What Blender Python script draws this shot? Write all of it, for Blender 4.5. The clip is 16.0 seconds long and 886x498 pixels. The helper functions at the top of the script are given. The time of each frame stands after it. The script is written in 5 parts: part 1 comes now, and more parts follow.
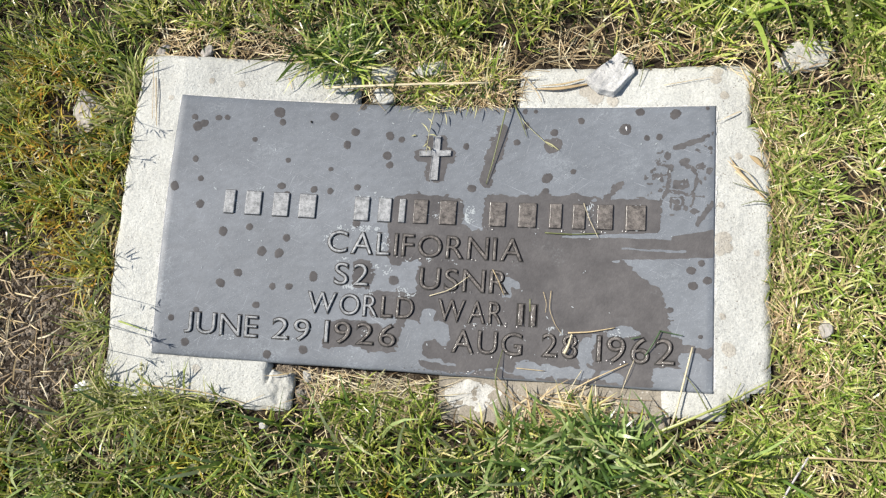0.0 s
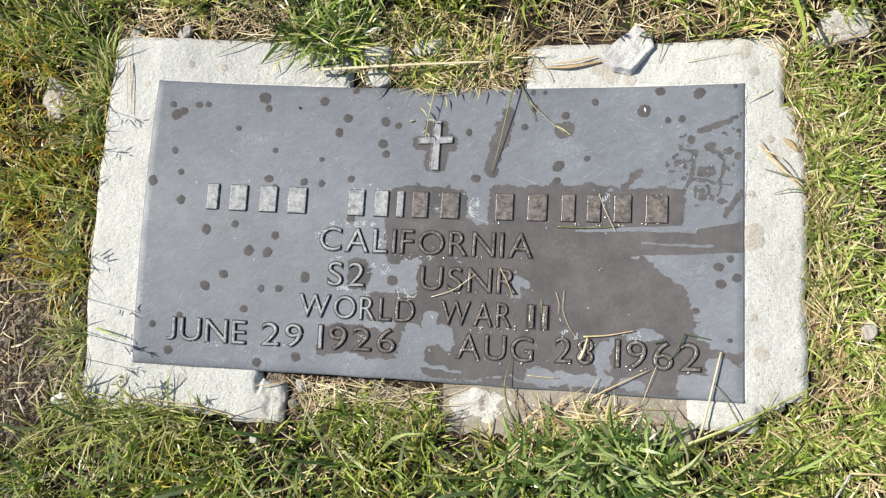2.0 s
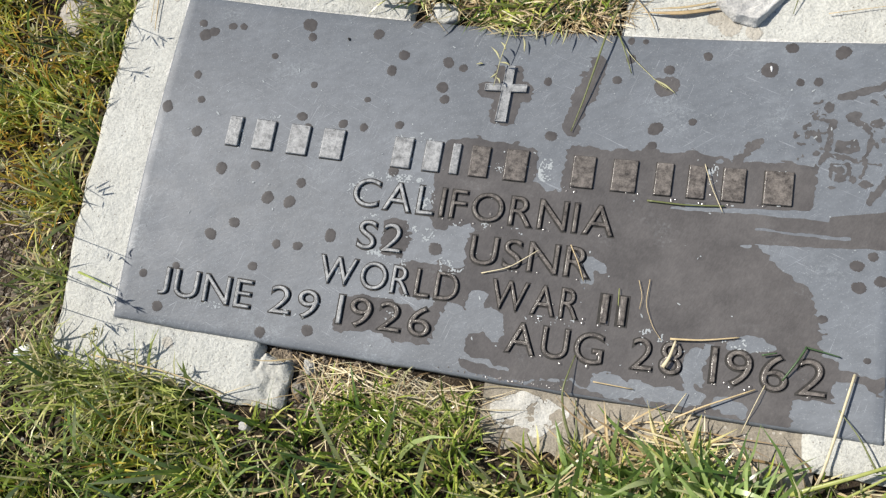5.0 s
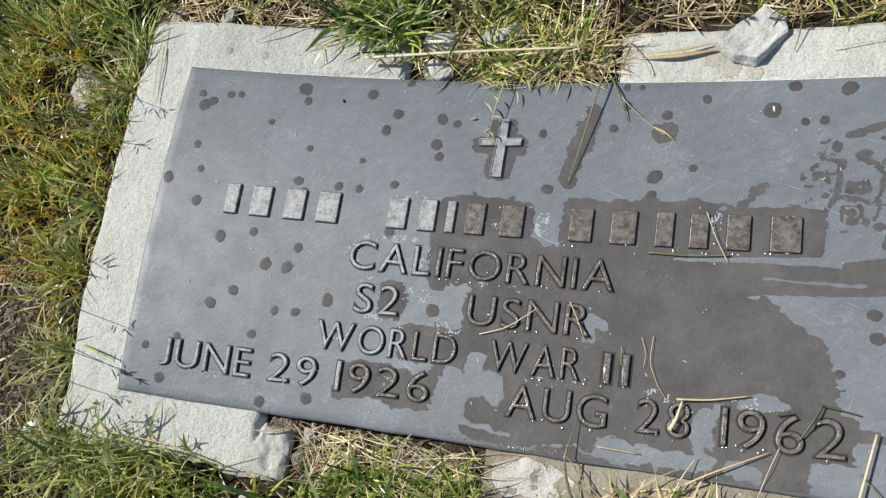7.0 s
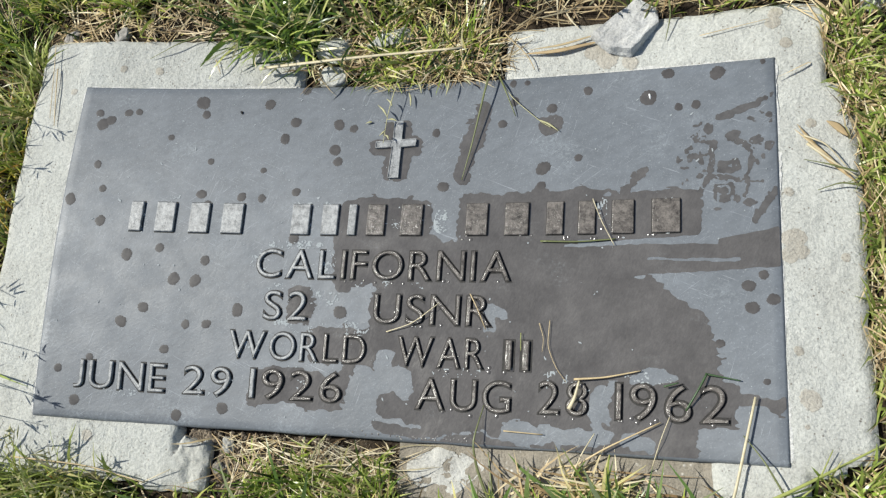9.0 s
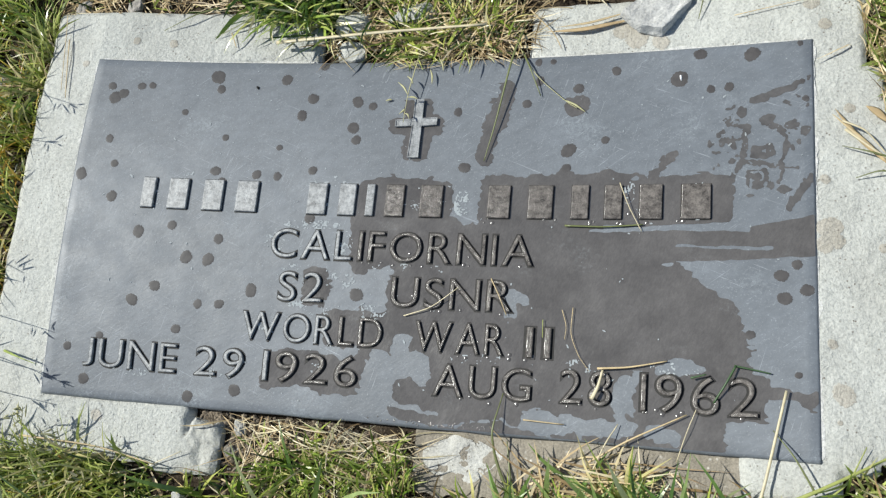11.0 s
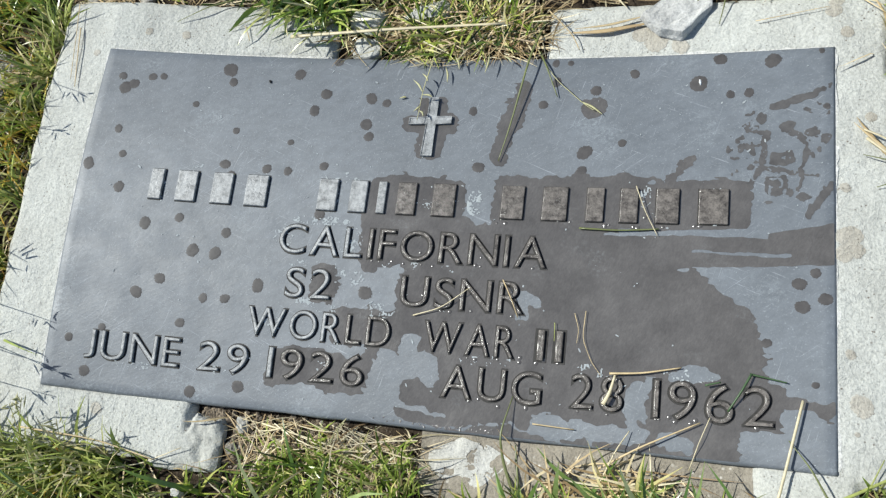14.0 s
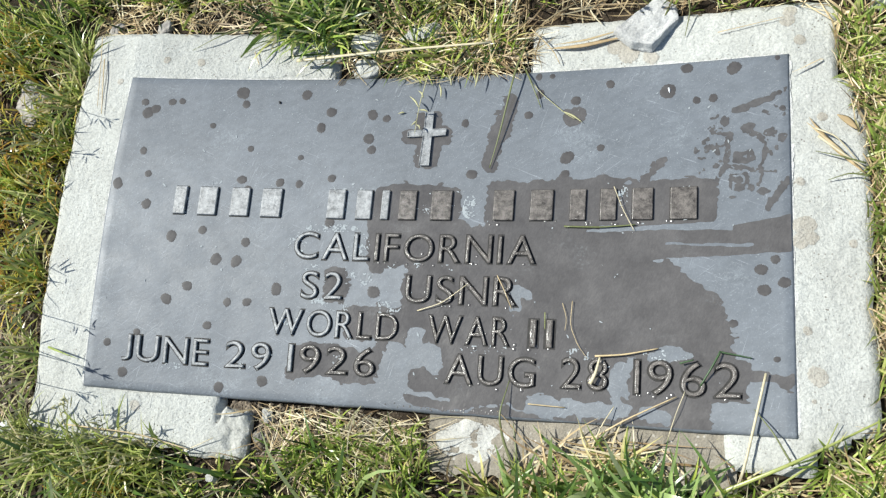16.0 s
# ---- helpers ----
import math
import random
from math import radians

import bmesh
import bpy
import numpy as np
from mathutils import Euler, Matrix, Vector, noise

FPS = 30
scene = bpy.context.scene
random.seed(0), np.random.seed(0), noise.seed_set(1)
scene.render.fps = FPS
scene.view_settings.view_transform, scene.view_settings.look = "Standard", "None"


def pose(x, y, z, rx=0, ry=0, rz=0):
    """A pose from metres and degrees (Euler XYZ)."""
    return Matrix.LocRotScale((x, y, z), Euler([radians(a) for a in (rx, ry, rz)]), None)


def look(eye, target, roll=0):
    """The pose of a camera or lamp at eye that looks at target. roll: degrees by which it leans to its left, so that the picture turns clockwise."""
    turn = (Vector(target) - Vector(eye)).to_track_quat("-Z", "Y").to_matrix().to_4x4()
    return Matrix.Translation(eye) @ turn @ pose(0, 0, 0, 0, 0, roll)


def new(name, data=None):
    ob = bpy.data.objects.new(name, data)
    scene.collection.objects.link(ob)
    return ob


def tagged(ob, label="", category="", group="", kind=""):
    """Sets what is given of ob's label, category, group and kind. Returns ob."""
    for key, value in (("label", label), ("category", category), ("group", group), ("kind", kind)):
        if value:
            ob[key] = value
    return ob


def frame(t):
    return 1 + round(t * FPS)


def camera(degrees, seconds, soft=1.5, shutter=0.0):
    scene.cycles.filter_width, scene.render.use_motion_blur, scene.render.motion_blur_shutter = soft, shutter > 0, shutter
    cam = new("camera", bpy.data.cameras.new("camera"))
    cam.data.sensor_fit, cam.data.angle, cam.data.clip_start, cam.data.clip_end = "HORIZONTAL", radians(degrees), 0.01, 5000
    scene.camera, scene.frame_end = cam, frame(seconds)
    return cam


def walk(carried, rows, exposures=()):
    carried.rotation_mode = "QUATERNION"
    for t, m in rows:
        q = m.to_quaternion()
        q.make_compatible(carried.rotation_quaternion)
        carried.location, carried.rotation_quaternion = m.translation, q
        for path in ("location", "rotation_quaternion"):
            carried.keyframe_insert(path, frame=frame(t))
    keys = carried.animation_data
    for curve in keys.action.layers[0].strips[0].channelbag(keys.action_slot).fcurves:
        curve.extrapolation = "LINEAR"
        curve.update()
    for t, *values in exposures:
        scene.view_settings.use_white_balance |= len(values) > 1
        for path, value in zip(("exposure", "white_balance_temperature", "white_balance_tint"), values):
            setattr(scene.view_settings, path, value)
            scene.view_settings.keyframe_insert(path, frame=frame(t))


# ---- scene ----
# ================= camera =================
cam = camera(56.83, 16.0, soft=1.3)
# seconds, eye x y z, yaw, pitch, roll
PATH = [
    (0, 0.1793, -0.1811, 0.8578, 44.05, -75.24, -40.49),
    (0.5, 0.1754, -0.1672, 0.8644, 43.73, -74.85, -40.81),
    (1, 0.1699, -0.1622, 0.8336, 44.39, -75.14, -41.24),
    (1.5, 0.1645, -0.1513, 0.7790, 46.64, -75.29, -43.84),
    (2, 0.1706, -0.1423, 0.7875, 51.27, -76.24, -48.41),
    (2.5, 0.1801, -0.1505, 0.8056, 53.94, -76.21, -50.99),
    (3, 0.1872, -0.1561, 0.8654, 54.01, -76.77, -50.69),
    (3.5, 0.1963, -0.1845, 0.9024, 50.84, -75.68, -46.93),
    (4, 0.1853, -0.2027, 0.8654, 46.95, -74.92, -44.06),
    (4.5, 0.1463, -0.2056, 0.6892, 46.06, -73.16, -38.66),
    (4.7, 0.1390, -0.2027, 0.6379, 47.48, -72.32, -38.52),
    (6.8, 0.1649, -0.1712, 0.5912, 55.05, -65.04, -45.94),
    (7, 0.1852, -0.1704, 0.5930, 52.27, -65.67, -45.33),
    (7.5, 0.2312, -0.1666, 0.6023, 47.26, -66.77, -45.01),
    (8, 0.2302, -0.1652, 0.6014, 44.48, -67.98, -41.67),
    (8.5, 0.2310, -0.1660, 0.5998, 44.16, -68.21, -41.06),
    (9, 0.2257, -0.1686, 0.6011, 45.94, -68.46, -43.61),
    (9.5, 0.2201, -0.1713, 0.5997, 47.77, -68.52, -44.39),
    (12, 0.2001, -0.1612, 0.5768, 49.20, -69.37, -45.36),
    (12.5, 0.1929, -0.1716, 0.5741, 48.35, -69.25, -43.53),
    (13, 0.1885, -0.1798, 0.5756, 47.57, -68.96, -42.14),
    (13.5, 0.1924, -0.1778, 0.5774, 46.85, -68.64, -41.48),
    (14, 0.1961, -0.1722, 0.5791, 47.14, -68.70, -42.02),
    (14.5, 0.1990, -0.1678, 0.5797, 46.68, -68.70, -42.35),
    (15, 0.2120, -0.1698, 0.6200, 47.65, -69.16, -44.75),
    (15.5, 0.2235, -0.1832, 0.6467, 49.45, -68.97, -46.47),
    (16, 0.2216, -0.1835, 0.6409, 48.96, -68.51, -45.92),
]
EXPOSURES = [(0.0, 0.45, 6580, 10), (4.0, 0.42, 6620, 10), (4.7, 0.33, 6620, 10), (7.0, 0.12, 6480, 7), (9.5, 0.13, 6390, 6), (12.5, 0.16, 6200, 5), (14.5, 0.27, 6200, 5), (15.2, 0.38, 6250, 5), (16.0, 0.42, 6250, 5)]
walk(cam, [(t, pose(x, y, z, 90 + pitch, 0, yaw) @ pose(0, 0, 0, 0, 0, roll)) for t, x, y, z, yaw, pitch, roll in PATH], EXPOSURES)

# ================= daylight =================
SUN_FROM = Vector((-0.63, 0.12, 0.765)).normalized()
world = bpy.data.worlds.new("sky")
world.use_nodes = True
scene.world = world
sky = world.node_tree.nodes.new("ShaderNodeTexSky")
sky.sky_type = "NISHITA"
sky.sun_disc = False
sky.sun_elevation = math.asin(SUN_FROM.z)
sky.sun_rotation = math.atan2(SUN_FROM.x, SUN_FROM.y)
background = world.node_tree.nodes["Background"]
world.node_tree.links.new(sky.outputs[0], background.inputs[0])
background.inputs[1].default_value = 0.09
sun_data = bpy.data.lights.new("sun", "SUN")
sun_data.energy, sun_data.angle, sun_data.color = 5.0, radians(0.5), (1.0, 0.96, 0.89)
sun = new("sun", sun_data)
sun.matrix_world = look(SUN_FROM * 20, (0, 0, 0))

# ================= materials =================


class Nodes:
    """A small builder of node materials."""

    def __init__(self, name):
        self.mat = bpy.data.materials.new(name)
        self.mat.use_nodes = True
        self.tree = self.mat.node_tree
        self.shader = self.tree.nodes["Principled BSDF"]
        self.out = self.tree.nodes["Material Output"]
        self.where = self.add("ShaderNodeNewGeometry").outputs["Position"]

    def add(self, kind):
        return self.tree.nodes.new(kind)

    def link(self, a, b):
        self.tree.links.new(a, b)

    def noise(self, scale, detail=4.0, rough=0.6, stretch=None, turn=0.0):
        n = self.add("ShaderNodeTexNoise")
        n.inputs["Scale"].default_value, n.inputs["Detail"].default_value, n.inputs["Roughness"].default_value = scale, detail, rough
        if stretch:
            m = self.add("ShaderNodeMapping")
            m.vector_type = "TEXTURE"
            m.inputs["Scale"].default_value = [1 / q for q in stretch]
            m.inputs["Rotation"].default_value = (0, 0, radians(turn))
            self.link(self.where, m.inputs[0])
            self.link(m.outputs[0], n.inputs["Vector"])
        else:
            self.link(self.where, n.inputs["Vector"])
        return n.outputs["Fac"]

    def cells(self, scale, feature="F1"):
        n = self.add("ShaderNodeTexVoronoi")
        n.feature = feature
        n.inputs["Scale"].default_value = scale
        self.link(self.where, n.inputs["Vector"])
        return n.outputs

    def island(self):
        return self.add("ShaderNodeNewGeometry").outputs["Random Per Island"]

    def ramp(self, fac, stops):
        r = self.add("ShaderNodeValToRGB")
        while len(r.color_ramp.elements) < len(stops):
            r.color_ramp.elements.new(0.5)
        for e, (p, c) in zip(r.color_ramp.elements, stops):
            e.position, e.color = p, (*((c, c, c) if isinstance(c, (int, float)) else c), 1)
        self.link(fac, r.inputs[0])
        return r.outputs[0]

    def mix(self, fac, a, b, how="MIX"):
        m = self.add("ShaderNodeMix")
        m.data_type, m.blend_type = "RGBA", how
        for socket, v in ((m.inputs["Factor"], fac), (m.inputs["A"], a), (m.inputs["B"], b)):
            if isinstance(v, (int, float)):
                socket.default_value = v if socket.type == "VALUE" else (v, v, v, 1)
            elif isinstance(v, tuple):
                socket.default_value = (*v, 1)
            else:
                self.link(v, socket)
        return m.outputs["Result"]

    def math(self, op, a, b):
        m = self.add("ShaderNodeMath")
        m.operation = op
        for socket, v in zip(m.inputs, (a, b)):
            if isinstance(v, (int, float)):
                socket.default_value = v
            else:
                self.link(v, socket)
        return m.outputs[0]

    def bump(self, height, strength, distance, under=None):
        b = self.add("ShaderNodeBump")
        b.inputs["Strength"].default_value, b.inputs["Distance"].default_value = strength, distance
        self.link(height, b.inputs["Height"])
        if under:
            self.link(under, b.inputs["Normal"])
        return b.outputs[0]

    def finish(self, colour, rough, normal=None, metal=0.0, specular=0.5):
        for name, v in (("Base Color", colour), ("Roughness", rough), ("Metallic", metal), ("Specular IOR Level", specular)):
            s = self.shader.inputs[name]
            if isinstance(v, tuple):
                s.default_value = (*v, 1)
            elif isinstance(v, (int, float)):
                s.default_value = v
            else:
                self.link(v, s)
        if normal:
            self.link(normal, self.shader.inputs["Normal"])
        return self.mat


def concrete_material(name, light, dark, speck, speck_scale=420):
    n = Nodes(name)
    broad = n.ramp(n.noise(14, 5), [(0.3, dark), (0.62, light)])
    grain = n.ramp(n.noise(520, 4, 0.8), [(0.30, 0.64), (0.58, 1.05)])
    colour = n.mix(1.0, broad, grain, "MULTIPLY")
    pits = n.cells(speck_scale)
    spots = n.ramp(pits["Distance"], [(0.12, 0.0), (0.26, 1.0)])
    rare = n.ramp(n.noise(90, 2), [(0.52, 1.0), (0.64, 0.0)])
    colour = n.mix(n.math("MAXIMUM", spots, rare), speck, colour)
    relief = n.bump(n.noise(650, 4, 0.75), 0.6, 0.0013)
    relief = n.bump(n.noise(130, 4, 0.65), 0.55, 0.004, relief)
    return n.finish(colour, 0.92, relief, specular=0.25)


def plate_material():
    n = Nodes("weathered_bronze")
    cloud = n.ramp(n.noise(9, 5, 0.65), [(0.3, (0.103, 0.114, 0.128)), (0.7, (0.144, 0.158, 0.176))])
    brush = n.ramp(n.noise(70, 5, 0.75, (1, 2.2, 1), 25), [(0.3, 0.84), (0.7, 1.13)])
    colour = n.mix(1.0, cloud, brush, "MULTIPLY")
    bloom = n.math("MULTIPLY", n.ramp(n.noise(16, 3), [(0.56, 0.0), (0.74, 1.0)]), n.ramp(n.noise(380, 4, 0.8), [(0.45, 0.0), (0.7, 0.6)]))
    colour = n.mix(bloom, colour, (0.40, 0.44, 0.46))
    for turn, scale in ((-22, 30), (38, 42), (74, 36)):
        lines = n.ramp(n.noise(scale, 2, 0.5, (1, 30, 1), turn), [(0.66, 0.0), (0.72, 0.42)])
        few = n.ramp(n.noise(scale * 0.8, 2), [(0.50, 0.0), (0.6, 1.0)])
        colour = n.mix(n.math("MULTIPLY", lines, few), colour, (0.36, 0.38, 0.41))
    dust = n.ramp(n.noise(620, 3, 0.8), [(0.58, 0.0), (0.72, 0.5)])
    colour = n.mix(dust, colour, (0.34, 0.36, 0.38))
    relief = n.bump(n.noise(240, 4, 0.7, (1, 1.8, 1), 30), 0.4, 0.0005)
    return n.finish(colour, n.ramp(n.noise(40, 4), [(0.3, 0.46), (0.7, 0.60)]), relief, metal=0.0, specular=0.52)


def wet_material():
    n = Nodes("wet_bronze_film")
    colour = n.ramp(n.noise(26, 6, 0.75), [(0.3, (0.068, 0.062, 0.057)), (0.7, (0.120, 0.111, 0.104))])
    colour = n.mix(1.0, colour, n.ramp(n.noise(300, 4, 0.8, (1, 2.5, 1), 65), [(0.3, 0.84), (0.7, 1.16)]), "MULTIPLY")
    pale = n.math("MULTIPLY", n.ramp(n.noise(45, 3), [(0.58, 0.0), (0.72, 1.0)]), n.ramp(n.noise(420, 3, 0.8), [(0.5, 0.0), (0.7, 0.35)]))
    colour = n.mix(pale, colour, (0.22, 0.23, 0.23))
    relief = n.bump(n.noise(170, 4, 0.65, (1, 1.8, 1), 60), 0.26, 0.0006)
    return n.finish(colour, n.ramp(n.noise(60, 4), [(0.35, 0.10), (0.7, 0.22)]), relief, specular=0.8)


def damp_material(name, low, high):
    n = Nodes(name)
    colour = n.ramp(n.noise(120, 4, 0.7), [(0.3, low), (0.7, high)])
    return n.finish(colour, 0.5, n.bump(n.noise(400, 3), 0.15, 0.0004), specular=0.2)


def letter_material(name, low, high, rough, metal):
    n = Nodes(name)
    colour = n.ramp(n.noise(170, 5, 0.8), [(0.34, low), (0.64, high)])
    return n.finish(colour, rough, n.bump(n.noise(420, 4, 0.75), 0.5, 0.0006), metal=metal)


def blade_material(name, stops, rough=0.30, through_light=0.27):
    n = Nodes(name)
    hue = n.ramp(n.island(), stops)
    patch = n.ramp(n.noise(7, 3), [(0.3, 0.78), (0.7, 1.18)])
    hue = n.mix(1.0, hue, patch, "MULTIPLY")
    streak = n.ramp(n.noise(160, 3, 0.6), [(0.3, 0.8), (0.7, 1.12)])
    hue = n.mix(1.0, hue, streak, "MULTIPLY")
    n.finish(hue, rough, None, specular=0.62)
    leaf = n.add("ShaderNodeBsdfTranslucent")
    n.link(hue, leaf.inputs["Color"])
    both = n.add("ShaderNodeMixShader")
    both.inputs[0].default_value = through_light
    n.link(n.shader.outputs[0], both.inputs[1])
    n.link(leaf.outputs[0], both.inputs[2])
    n.link(both.outputs[0], n.out.inputs["Surface"])
    return n.mat


def plain_material(name, low, high, scale, rough=0.7, depth=0.001):
    n = Nodes(name)
    colour = n.ramp(n.noise(scale, 5, 0.7), [(0.3, low), (0.7, high)])
    return n.finish(colour, rough, n.bump(n.noise(scale * 2, 4, 0.7), 0.5, depth), specular=0.3)


def soil_material():
    n = Nodes("soil_and_thatch")
    colour = n.ramp(n.noise(70, 6, 0.75), [(0.30, (0.020, 0.015, 0.010)), (0.54, (0.052, 0.039, 0.027)), (0.80, (0.15, 0.118, 0.083))])
    reach = n.add("ShaderNodeVectorMath")
    reach.operation = "LENGTH"
    n.link(n.where, reach.inputs[0])
    grown = n.ramp(n.math("MULTIPLY", reach.outputs["Value"], 0.4), [(0.27, 0.0), (0.36, 0.85)])
    turf = n.ramp(n.noise(40, 6, 0.75), [(0.3, (0.05, 0.08, 0.015)), (0.55, (0.13, 0.17, 0.035)), (0.75, (0.25, 0.25, 0.09))])
    colour = n.mix(grown, colour, turf)
    relief = n.bump(n.noise(160, 5, 0.75), 0.9, 0.006)
    return n.finish(colour, 0.95, relief, specular=0.15)


CONCRETE = concrete_material("pale_concrete", (0.53, 0.53, 0.488), (0.445, 0.44, 0.40), (0.16, 0.14, 0.115), 300)
AGGREGATE = concrete_material("tan_aggregate", (0.33, 0.295, 0.24), (0.21, 0.185, 0.145), (0.60, 0.57, 0.51), 190)
DIRTY_CONCRETE = concrete_material("soiled_concrete", (0.36, 0.34, 0.30), (0.17, 0.15, 0.12), (0.08, 0.07, 0.05), 260)
PLATE = plate_material()
WET = wet_material()
DAMP = damp_material("damp_bronze", (0.050, 0.046, 0.046), (0.085, 0.079, 0.077))
FADED = damp_material("drying_bronze", (0.060, 0.057, 0.057), (0.104, 0.099, 0.098))
LETTER_DRY = letter_material("dry_raised_bronze", (0.085, 0.089, 0.093), (0.36, 0.365, 0.365), 0.40, 0.0)
LETTER_WET = letter_material("wet_raised_bronze", (0.035, 0.030, 0.026), (0.19, 0.168, 0.148), 0.20, 0.0)
GREEN = blade_material("grass_green", [(0.0, (0.022, 0.042, 0.007)), (0.22, (0.06, 0.105, 0.014)), (0.40, (0.28, 0.385, 0.050)), (0.66, (0.55, 0.61, 0.125)), (0.85, (0.70, 0.64, 0.23)), (1.0, (0.82, 0.74, 0.46))])
OLIVE = blade_material("grass_olive", [(0.0, (0.186, 0.239, 0.044)), (0.35, (0.336, 0.399, 0.094)), (0.65, (0.487, 0.513, 0.165)), (0.85, (0.580, 0.524, 0.231)), (1.0, (0.696, 0.581, 0.352))])
FRESH = blade_material("grass_fresh", [(0.0, (0.142, 0.230, 0.028)), (0.4, (0.283, 0.391, 0.061)), (0.75, (0.437, 0.506, 0.132)), (1.0, (0.590, 0.552, 0.220))])
LUSH = blade_material("grass_lush", [(0.0, (0.025, 0.052, 0.009)), (0.25, (0.085, 0.155, 0.024)), (0.48, (0.28, 0.40, 0.066)), (0.72, (0.51, 0.58, 0.150)), (0.88, (0.665, 0.614, 0.276)), (1.0, (0.820, 0.720, 0.442))])
YELLOW = blade_material("grass_yellow", [(0.0, (0.36, 0.39, 0.06)), (0.5, (0.58, 0.50, 0.09)), (0.8, (0.64, 0.40, 0.07)), (1.0, (0.55, 0.26, 0.05))])
STRAW = blade_material("straw", [(0.0, (0.236, 0.153, 0.071)), (0.4, (0.496, 0.366, 0.189)), (0.8, (0.708, 0.566, 0.330)), (1.0, (0.820, 0.743, 0.519))], 0.55, 0.15)
BROAD = blade_material("grass_broad", [(0.0, (0.05, 0.10, 0.02)), (0.35, (0.15, 0.24, 0.05)), (0.7, (0.32, 0.42, 0.14)), (1.0, (0.52, 0.54, 0.28))])
SEED = blade_material("grass_seed", [(0.0, (0.36, 0.37, 0.14)), (0.5, (0.46, 0.44, 0.22)), (1.0, (0.56, 0.50, 0.30))], 0.5, 0.2)
CLIPPING = blade_material("cut_grass", [(0.0, (0.10, 0.125, 0.035)), (0.5, (0.16, 0.18, 0.06)), (1.0, (0.24, 0.25, 0.10))], 0.4, 0.2)
MOSS = blade_material("dark_clipping", [(0.0, (0.035, 0.075, 0.025)), (1.0, (0.07, 0.13, 0.045))], 0.5, 0.15)
PALE_STRAW = blade_material("pale_straw", [(0.0, (0.62, 0.53, 0.33)), (1.0, (0.72, 0.63, 0.42))], 0.45, 0.15)
DEAD_LEAF = blade_material("dead_leaf", [(0.0, (0.46, 0.32, 0.16)), (1.0, (0.66, 0.50, 0.27))], 0.65, 0.25)
SOIL = soil_material()
TAN_CRUMB = plain_material("tan_crumb", (0.09, 0.072, 0.054), (0.34, 0.28, 0.21), 90, 0.95, 0.001)
STONE = concrete_material("pale_stone", (0.62, 0.61, 0.58), (0.42, 0.41, 0.39), (0.26, 0.25, 0.24), 360)
GREY_STONE = plain_material("grey_pebble", (0.22, 0.20, 0.175), (0.44, 0.41, 0.37), 150, 0.85, 0.001)
WHITE_BIT = plain_material("white_fragment", (0.70, 0.70, 0.70), (0.80, 0.80, 0.80), 200, 0.6, 0.0004)
TWIG = plain_material("grey_twig", (0.38, 0.34, 0.33), (0.62, 0.58, 0.57), 220, 0.8, 0.0004)
STAIN = concrete_material("damp_concrete", (0.48, 0.45, 0.39), (0.34, 0.31, 0.255), (0.19, 0.17, 0.14), 330)
NEAR_BLACK = plain_material("near_black", (0.010, 0.009, 0.008), (0.034, 0.031, 0.028), 300, 0.6, 0.0003)
LIME = plain_material("lime_deposit", (0.24, 0.26, 0.27), (0.42, 0.445, 0.45), 500, 0.9, 0.0003)
MORTAR = concrete_material("white_mortar", (0.56, 0.55, 0.51), (0.42, 0.40, 0.35), (0.3, 0.27, 0.22))

# ================= shape of the place =================
W, H = 0.305, 0.1525          # half the size of the plate
SAG = (-0.0211, 0.0020, -0.0018, -0.0066, 0.0031, -0.0041)


def surf(x, y):
    """Height of the plate's sagging face; runs on level outside."""
    u, v = np.clip(np.asarray(x) / W, -1, 1), np.clip(np.asarray(y) / H, -1, 1)
    return (1 - u * u) * (SAG[0] + SAG[1] * v + SAG[2] * v * v) + SAG[3] * u * v + (1 - v * v) * (SAG[4] + SAG[5] * u)


def value_noise(x, y, cell, seed):
    """Smooth noise in -1..1 on a lattice of the given cell, in the units of x and y."""
    table = np.random.RandomState(seed).uniform(-1, 1, (64, 64))
    gx, gy = np.asarray(x, float) / cell, np.asarray(y, float) / cell
    ix, iy = np.floor(gx).astype(int), np.floor(gy).astype(int)
    fx, fy = gx - ix, gy - iy
    fx, fy = fx * fx * (3 - 2 * fx), fy * fy * (3 - 2 * fy)
    a, b = table[ix % 64, iy % 64], table[(ix + 1) % 64, iy % 64]
    c, d = table[ix % 64, (iy + 1) % 64], table[(ix + 1) % 64, (iy + 1) % 64]
    return (a * (1 - fx) + b * fx) * (1 - fy) + (c * (1 - fx) + d * fx) * fy


def box(x, y, x0, y0, x1, y1, soft=3.0):
    """Signed depth in mm inside a rounded rectangle."""
    dx, dy = np.abs(x - (x0 + x1) / 2) - (x1 - x0) / 2 + soft, np.abs(y - (y0 + y1) / 2) - (y1 - y0) / 2 + soft
    return soft - np.hypot(np.maximum(dx, 0), np.maximum(dy, 0)) - np.minimum(np.maximum(dx, dy), 0)


def capsule(x, y, x0, y0, x1, y1, r):
    dx, dy = x1 - x0, y1 - y0
    s = np.clip(((x - x0) * dx + (y - y0) * dy) / (dx * dx + dy * dy), 0, 1)
    return r - np.hypot(x - x0 - s * dx, y - y0 - s * dy)


def oval(x, y, cx, cy, rx, ry):
    return (1 - np.hypot((x - cx) / rx, (y - cy) / ry)) * min(rx, ry)


